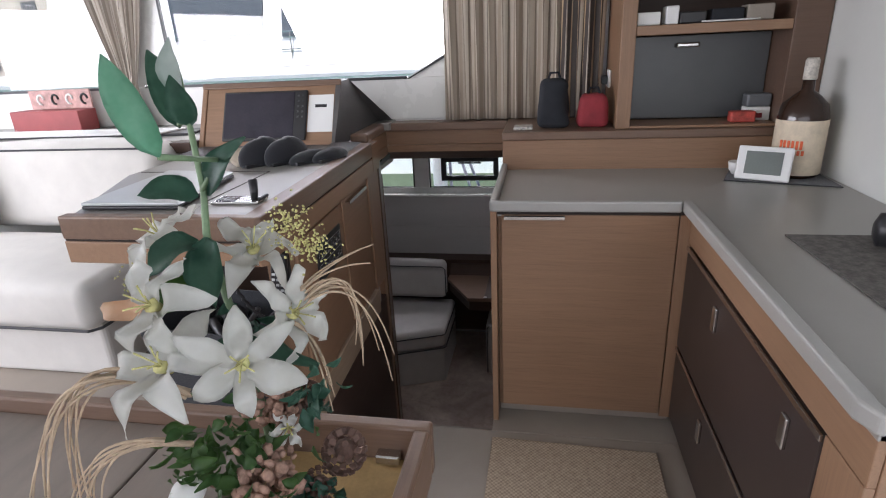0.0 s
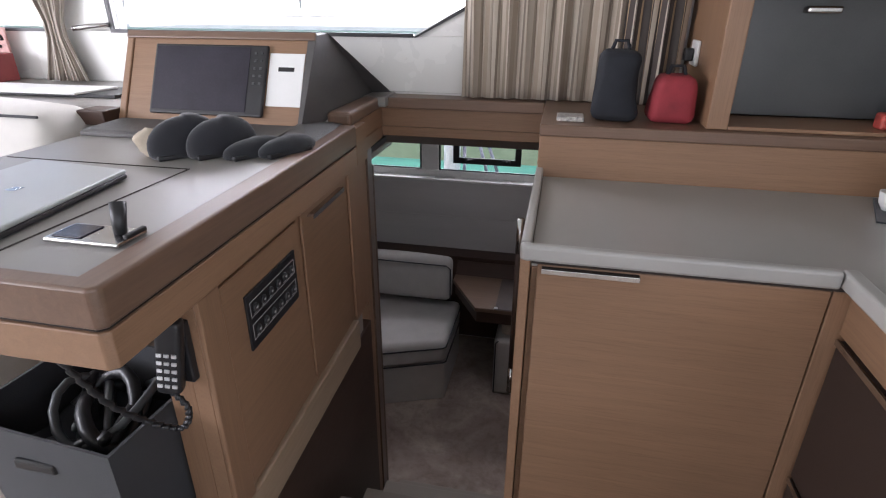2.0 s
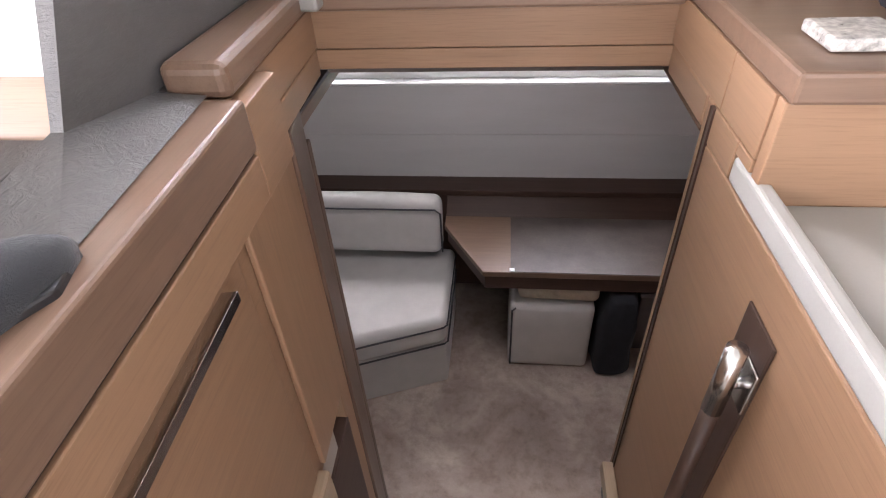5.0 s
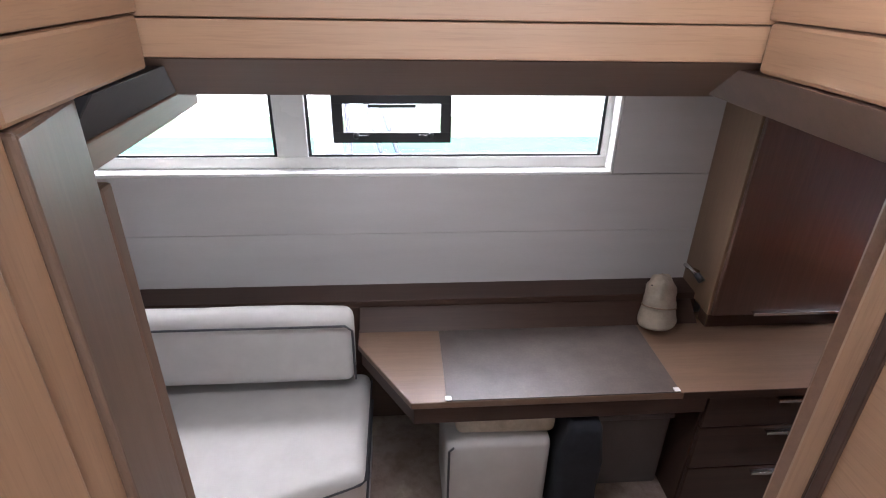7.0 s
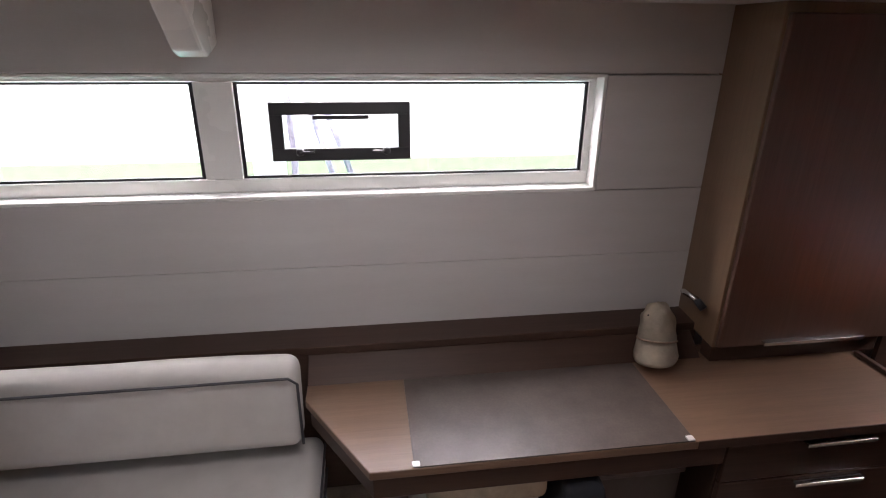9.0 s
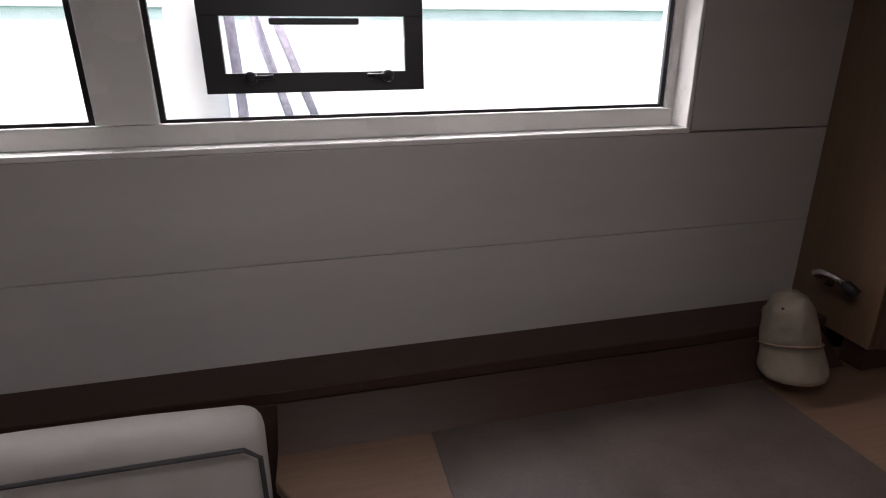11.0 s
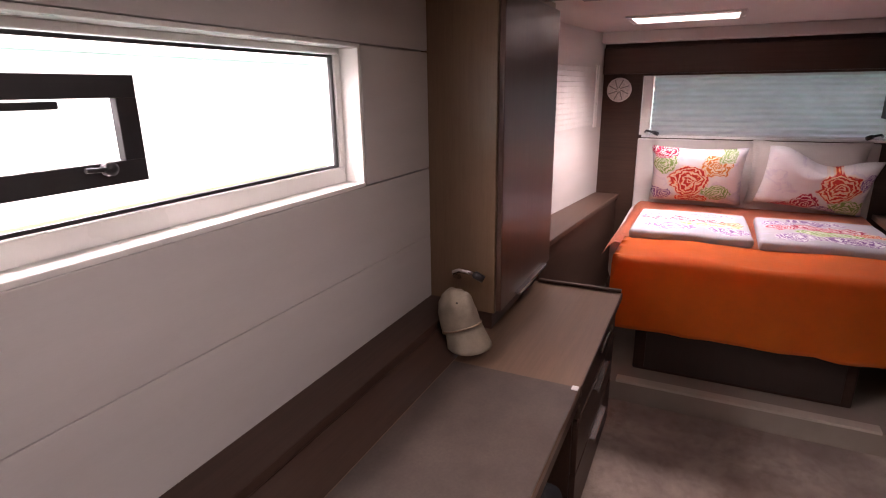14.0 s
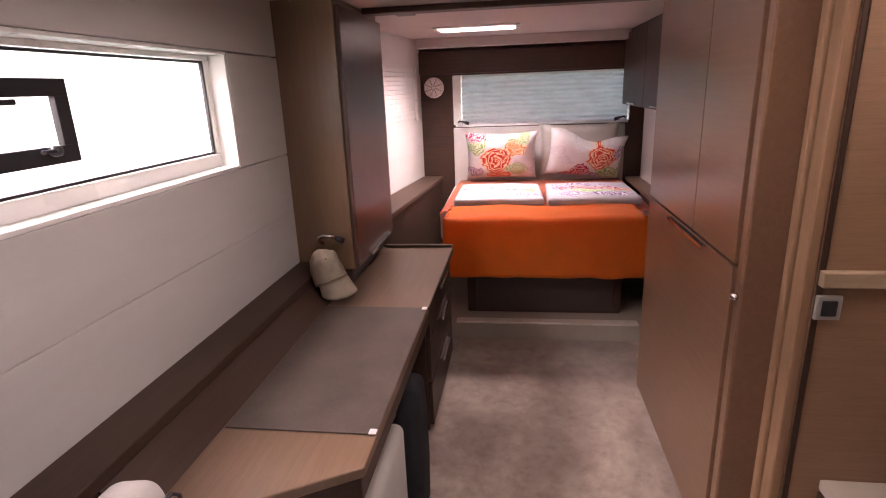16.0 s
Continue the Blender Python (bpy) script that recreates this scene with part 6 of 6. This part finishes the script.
part("bed_board", slab([(2.52, 2.80), (2.52, 3.98), (2.75, 4.1), (3.98, 4.14), (3.98, 2.62), (2.75, 2.66)], -0.619, -0.575, 0.01), walnut_y, bed)
mat_plan = [(2.47, 2.95), (2.45, 3.2), (2.45, 3.6), (2.47, 3.84), (2.60, 4.02), (2.85, 4.11), (3.98, 4.13), (3.98, 2.63), (2.85, 2.65), (2.60, 2.77)]
part("mattress", cushion(mat_plan, -0.574, -0.345, 0.05, 0.01), fabric_white, bed, "white fitted sheet", True)
salmon = plain("salmon_cotton", (0.62, 0.17, 0.08), 0.85, var=0.1, scale=12, fine=700, bump=0.3, sheen=0.2)
orange = plain("orange_cotton", (0.90, 0.19, 0.012), 0.8, var=0.06, scale=8, fine=800, bump=0.3, sheen=0.15)


def sheet(name, outline, material, label, thick=0.02):
    """A laid cloth: a gently wavy grid; outline(u, v) gives the place of each point."""
    bm = bmesh.new()
    nu, nv = 40, 30
    g = [[bm.verts.new(outline(i / nu, j / nv)) for i in range(nu + 1)] for j in range(nv + 1)]
    for j in range(nv):
        for i in range(nu):
            bm.faces.new((g[j][i], g[j][i + 1], g[j + 1][i + 1], g[j + 1][i]))
    bmesh.ops.solidify(bm, geom=bm.faces[:], thickness=thick)
    return part(name, bm, material, None, label, True)


def under(u, v):
    y = 2.615 + (4.135 - 2.615) * u
    x = 3.95 - 1.36 * v
    edge = min(u, 1 - u) * 1.5
    z = -0.318 - max(0, 0.06 - edge) * 1.6 + 0.006 * noise.noise(Vector((x * 5, y * 5, 1)))
    lim = 2.55 + 0.30 * max(0, abs(u - 0.5) * 2 - 0.55) ** 1.2 * 2
    return (max(x, lim), y, z)


tagged(sheet("fitted_sheet", under, salmon, "salmon cotton sheet over the berth", 0.008), "salmon cotton under-sheet spread over the berth mattress", "sheet")


def drape(u, v):
    y = 2.79 + (4.02 - 2.79) * u
    s = v * 0.78
    flat = 0.38
    if s < flat:
        x, z = 2.80 - s, -0.297 + 0.006 * math.sin(y * 9)
    elif s < flat + 0.06:
        a = (s - flat) / 0.06 * math.pi / 2
        x, z = 2.42 - 0.04 * math.sin(a), -0.337 + 0.04 * math.cos(a) 
    else:
        x, z = 2.38, -0.337 - (s - flat - 0.06)
        crease = max(0, (s - flat - 0.06))
        x -= crease * (0.05 * math.sin(y * 21 + 1) * (0.4 + 0.6 * (y < 3.15)) + 0.03 * noise.noise(Vector((y * 6, z * 3, 0))))
    return (x, y - 0.015 * (v ** 2) * (1 if u < 0.5 else -1), z + 0.004 * noise.noise(Vector((x * 8, y * 8, 4))))


tagged(sheet("orange_blanket", drape, orange, "", 0.010), "bright orange blanket hanging over the foot of the berth", "blanket")


def printed(name, spots, plane="xz", base=(0.70, 0.70, 0.72)):
    """White cotton with printed blooms, leaves and strokes: rows of centre, half sizes and kind."""
    m, n, l, b = shader(name)
    v = coords(n, l, (1, 1, 1))
    sep, com = n.new("ShaderNodeSeparateXYZ"), n.new("ShaderNodeCombineXYZ")
    l.new(v, sep.inputs[0])
    l.new(sep.outputs[0], com.inputs[0]), l.new(sep.outputs[2 if plane == "xz" else 1], com.inputs[1])
    nz = n.new("ShaderNodeTexNoise")
    nz.inputs["Scale"].default_value, nz.inputs["Detail"].default_value = 13, 3
    l.new(com.outputs[0], nz.inputs["Vector"])
    wob = n.new("ShaderNodeVectorMath")
    wob.operation = "MULTIPLY_ADD"
    wob.inputs[1].default_value = (0.10, 0.10, 0.0)
    l.new(nz.outputs["Color"], wob.inputs[0]), l.new(com.outputs[0], wob.inputs[2])
    c = ramp(n, l, noise_node(n, l, v, 5, 3), [(0.4, tint(base, 0.94)), (0.7, tint(base, 1.06))])
    lilac = ramp(n, l, noise_node(n, l, wob.outputs[0], 9, 3, 0.55, 1.0), [(0.56, (0, 0, 0)), (0.66, (1, 1, 1))])
    c = mixed(n, l, mixed(n, l, 0.55, (0, 0, 0), lilac), c, (0.46, 0.44, 0.58))
    inks = {"rose": [(0.30, (0.55, 0.03, 0.02)), (0.43, (0.80, 0.14, 0.03)), (0.55, (0.88, 0.36, 0.12)), (0.68, (0.80, 0.62, 0.46))],
            "gold": [(0.30, (0.62, 0.18, 0.03)), (0.45, (0.80, 0.36, 0.07)), (0.60, (0.84, 0.58, 0.22)), (0.72, (0.74, 0.68, 0.55))],
            "red": [(0.30, (0.36, 0.01, 0.06)), (0.46, (0.62, 0.04, 0.08)), (0.58, (0.74, 0.22, 0.22)), (0.70, (0.72, 0.62, 0.64))],
            "leaf": [(0.30, (0.20, 0.36, 0.10)), (0.46, (0.36, 0.58, 0.22)), (0.62, (0.52, 0.68, 0.38)), (0.74, (0.66, 0.70, 0.60))],
            "violet": [(0.30, (0.20, 0.10, 0.28)), (0.48, (0.42, 0.26, 0.46)), (0.64, (0.56, 0.52, 0.66)), (0.76, (0.68, 0.68, 0.72))]}
    for k, (cx, cy, rx, ry, kind) in enumerate(spots):
        mp = n.new("ShaderNodeMapping")
        mp.vector_type = "TEXTURE"
        mp.inputs["Location"].default_value = (cx + 0.05, cy + 0.05, 0)
        mp.inputs["Scale"].default_value = (rx, ry, 1)
        l.new(wob.outputs[0], mp.inputs["Vector"])
        ln = n.new("ShaderNodeVectorMath")
        ln.operation = "LENGTH"
        l.new(mp.outputs[0], ln.inputs[0])
        wv = n.new("ShaderNodeTexWave")
        wv.wave_type, wv.rings_direction = "RINGS", "SPHERICAL"
        wv.inputs["Scale"].default_value, wv.inputs["Distortion"].default_value = 1.5, 7.0
        wv.inputs["Detail"].default_value, wv.inputs["Detail Scale"].default_value = 2.0, 2.2
        l.new(mp.outputs[0], wv.inputs["Vector"])
        ink = ramp(n, l, wv.outputs["Fac"], inks[kind])
        c = mixed(n, l, ramp(n, l, ln.outputs["Value"], [(0.86, (1, 1, 1)), (1.0, (0, 0, 0))]), c, ink)
    l.new(c, b.inputs["Base Color"])
    b.inputs["Roughness"].default_value = 0.85
    bumped(n, l, b, noise_node(n, l, v, 500, 2), 0.2, 0.001)
    return m


def pillow(name, m, w, h, t, material, label, dent=0.0):
    p = new(name)
    p.matrix_basis = m
    tagged(p, label, "pillow")
    bm = bmesh.new()
    n = 18
    for side in (1, -1):
        g = []
        for j in range(n + 1):
            row = []
            for i in range(n + 1):
                u, v = i / n * 2 - 1, j / n * 2 - 1
                k = max(0, (1 - u ** 4) * (1 - v ** 4)) ** 0.5
                pin = 1 - 0.07 * (1 - abs(u)) * abs(v) ** 3 - 0.0
                row.append(bm.verts.new((u * w / 2 * (1 - 0.06 * (1 - v * v)), side * t / 2 * k + 0.012 * noise.noise(Vector((u * 3, v * 3, side))) * k, v * h / 2 * pin * (1 - 0.06 * (1 - u * u)) - dent * max(0, v) ** 2 * math.exp(-((u - 0.15) / 0.42) ** 2) + 0.35 * dent * max(0, v) ** 3 * math.exp(-((u + 0.72) / 0.3) ** 2))))
            g.append(row)
        for j in range(n):
            for i in range(n):
                bm.faces.new((g[j][i], g[j][i + 1], g[j + 1][i + 1], g[j + 1][i]))
    bmesh.ops.remove_doubles(bm, verts=bm.verts, dist=0.0005)
    ob = new("pillowcase", mesh_of("pillowcase", bm, material, True))
    ob.parent = p
    return p


pillow("pillow", pose(3.83, 3.70, -0.085, 20, 0, -90) , 0.60, 0.44, 0.15, printed("rose_print", [(-0.20, 0.12, 0.085, 0.075, "leaf"), (-0.22, 0.19, 0.12, 0.035, "red"), (0.12, 0.11, 0.10, 0.085, "gold"), (-0.04, -0.01, 0.135, 0.125, "rose"), (0.19, 0.17, 0.06, 0.05, "leaf"), (0.13, -0.09, 0.10, 0.055, "leaf"), (-0.22, -0.12, 0.08, 0.05, "violet"), (-0.02, -0.16, 0.12, 0.05, "rose")]), "white pillow printed with an orange rose")
pillow("pillow", pose(3.83, 3.00, -0.095, 24, 6, -90), 0.62, 0.42, 0.15, printed("flower_print", [(0.20, -0.12, 0.11, 0.07, "leaf"), (0.13, 0.02, 0.125, 0.115, "rose"), (-0.03, -0.13, 0.085, 0.10, "red"), (-0.14, -0.18, 0.09, 0.04, "red"), (0.08, -0.17, 0.09, 0.05, "violet"), (0.26, 0.07, 0.04, 0.06, "violet")]), "white pillow printed with red and orange flowers", 0.09)
pillow("pillow", pose(3.93, 3.05, -0.06, 10, 0, -90), 0.66, 0.46, 0.10, fabric, "plain grey-white pillow standing behind")


def folded(yc, m, label):
    d = new("folded_duvet")
    d.matrix_basis = pose(3.05, yc, -0.30)
    tagged(d, label, "duvet")
    bm = cushion([(-0.27, -0.31), (0.33, -0.29), (0.33, 0.30), (-0.27, 0.31)], -0.006, 0.05, 0.022, 0.012)
    for v in bm.verts:
        v.co.z += 0.008 * noise.noise(v.co * 9)
    o = new("cover", mesh_of("cover", bm, m, True))
    o.parent = d


folded(3.69, printed("stroke_print", [(0.05, 0.05, 0.075, 0.25, "red"), (0.10, 0.20, 0.05, 0.10, "violet"), (-0.06, -0.10, 0.07, 0.17, "leaf"), (0.0, -0.20, 0.06, 0.08, "rose"), (-0.15, 0.12, 0.06, 0.16, "violet"), (0.02, 0.17, 0.06, 0.06, "red"), (-0.17, -0.2, 0.07, 0.12, "violet"), (0.2, -0.1, 0.06, 0.14, "violet")], "xy", (0.42, 0.42, 0.47)), "folded floral duvet in white, red and green")
folded(3.05, printed("streak_print", [(0.06, 0.02, 0.075, 0.25, "red"), (0.12, 0.20, 0.06, 0.09, "violet"), (-0.07, -0.02, 0.07, 0.17, "leaf"), (0.02, 0.19, 0.07, 0.07, "red"), (-0.02, -0.2, 0.06, 0.09, "rose"), (-0.17, -0.12, 0.06, 0.16, "violet"), (-0.16, 0.14, 0.07, 0.12, "violet"), (0.2, 0.0, 0.06, 0.16, "violet")], "xy", (0.42, 0.42, 0.47)), "folded floral duvet in white, red and green")

# blind over the berth window and headboard
bd = thing("pleated_blind", (BX - 0.02, 3.37, 0.16), "pale pleated blind drawn down over the window", "blind")
zz = [0.165 + 0.42 * i / 22 for i in range(23)]
prof = [(BX + 0.012 + (0.014 if i % 2 else -0.010), z) for i, z in enumerate(zz)]
bm = bmesh.new()
va = [(bm.verts.new((x, 2.64, z)), bm.verts.new((x, 4.04, z))) for x, z in prof]
for a, b in zip(va, va[1:]):
    bm.faces.new((a[0], a[1], b[1], b[0]))
bmesh.ops.solidify(bm, geom=bm.faces[:], thickness=0.0015)


def blind_material():
    m, n, l, b = shader("pleated_cloth")
    c = ramp(n, l, noise_node(n, l, coords(n, l, (1, 1, 1)), 8), [(0.3, (0.56, 0.54, 0.525)), (0.7, (0.63, 0.615, 0.60))])
    l.new(c, b.inputs["Base Color"])
    tr, mx = n.new("ShaderNodeBsdfTranslucent"), n.new("ShaderNodeMixShader")
    l.new(c, tr.inputs["Color"])
    mx.inputs[0].default_value = 0.015
    l.new(b.outputs[0], mx.inputs[1]), l.new(tr.outputs[0], mx.inputs[2])
    l.new(mx.outputs[0], n["Material Output"].inputs["Surface"])
    return m


blind_m = blind_material()
part("pleats", bm, blind_m, bd)
part("bottom_rail", box(BX - 0.016, BX + 0.0, 2.64, 4.10, 0.152, 0.17, 0.003), white_plastic, bd)
part("side_rail", box(BX - 0.012, BX + 0.03, 4.045, 4.115, 0.17, 0.585, 0.004), white_gel, bd)
hbd = thing("headboard", (BX - 0.03, 3.37, -0.35), "padded pale headboard panel", "headboard")
part("panel", box(BX - 0.03, BX - 0.001, 2.66, 4.12, -0.57, 0.145, 0.01), hull_vinyl, hbd)
for y, s in ((4.08, 1), (2.66, -1)):
    rlm = thing("berth_lamp", (BX - 0.05, y, 0.17), "small black reading lamp beside the berth", "lamp", "berth lamps")
    part("arm", tube([(BX - 0.002, y, 0.19), (BX - 0.05, y - 0.02 * s, 0.205), (BX - 0.08, y - 0.07 * s, 0.195)], 0.008, 8), black_plastic, rlm, "", True)
    part("head", tube([(BX - 0.08, y - 0.07 * s, 0.195), (BX - 0.10, y - 0.10 * s, 0.185)], 0.014, 10), black_plastic, rlm, "", True)
fan = thing("wall_fan", (BX - 0.06, 4.27, 0.49), "small round white cabin fan on the bulkhead", "fan")
fanm = lathe([(0.02, 0.0), (0.075, 0.0), (0.085, 0.02), (0.085, 0.045), (0.07, 0.06), (0.02, 0.064)], (0, 0, 0), 26)
bmesh.ops.transform(fanm, matrix=pose(BX - 0.02, 4.275, 0.49, 0, -90), verts=fanm.verts)
part("cage", fanm, plain("fan_white", (0.62, 0.6, 0.57), 0.5, var=0.25, scale=60), fan, "", True)
for k in range(8):
    a = k * math.pi / 4
    part("spoke", tube([(BX - 0.086, 4.275 + 0.012 * math.cos(a), 0.49 + 0.012 * math.sin(a)), (BX - 0.082, 4.275 + 0.075 * math.cos(a + 0.4), 0.49 + 0.075 * math.sin(a + 0.4))], 0.004, 6), plain("fan_grey", (0.25, 0.24, 0.23), 0.5) if k == 0 else bpy.data.materials["fan_grey"], fan)
# blind on the hull side beside the berth
sbd = thing("side_blind", (3.1, 4.5, 0.25), "drawn white blind on the hull side window", "blind")
for i in range(12):
    t0 = 0.25 + i * 0.033
    ob = slab([(2.75, 4.545), (3.78, 4.418), (3.78, 4.424), (2.75, 4.551)], t0, t0 + 0.031, 0.002)
    part("slat", ob, blind_m, sbd)
part("side_rail", slab([(3.78, 4.410), (3.84, 4.403), (3.84, 4.418), (3.78, 4.425)], 0.23, 0.66, 0.002), white_gel, sbd)
oc = thing("overhead_locker", (3.3, 2.65, 0.3), "dark walnut overhead locker beside the berth", "cabinet")
part("body", box(2.4, 3.96, 2.502, 2.682, 0.30, CZ - 0.002, 0.004), walnut_x, oc)
for x0, x1 in ((2.405, 3.178), (3.182, 3.955)):
    od = part("door", box(x0, x1, 2.6825, 2.70, 0.305, CZ - 0.03, 0.003), walnut_x, oc)
    part("handle", box(x0 + 0.25, x1 - 0.25, 2.7005, 2.712, 0.315, 0.325, 0.002), chrome, od, "brushed steel pull")
wp = setting("wall_side_panel", box(2.3, 3.9, 2.501, 2.53, -0.30, 0.295, 0.004), hull_vinyl, "pale padded panel beside the berth", "wall")
setting("trim_side_ledge", box(1.86, 3.96, 2.502, 2.64, -0.33, -0.30, 0.004), oak_brown_x, "brown ledge beside the berth", "trim")
# ceiling hatch
ht = thing("ceiling_hatch", (3.15, 3.84, CZ), "bright ceiling hatch with a pale screen", "hatch", kind="structure")
fr2 = bmesh.new()
for q in ((2.985, 3.335, 3.545, 3.575), (2.985, 3.335, 4.105, 4.135), (2.985, 3.015, 3.575, 4.105), (3.305, 3.335, 3.575, 4.105)):
    add_box(fr2, q[0], q[1], q[2], q[3], CZ - 0.012, CZ + 0.06, 0.004)
part("frame", fr2, white_gel, ht)
hp = part("pane", box(3.016, 3.304, 3.576, 4.104, CZ + 0.03, CZ + 0.036, 0), pane_m, ht)
vt = setting("trim_ceiling_vent", box(2.0, 2.2, 4.1, 4.2, CZ - 0.02, CZ - 0.001, 0.005), black_plastic, "dark vent in the ceiling above the locker", "trim")
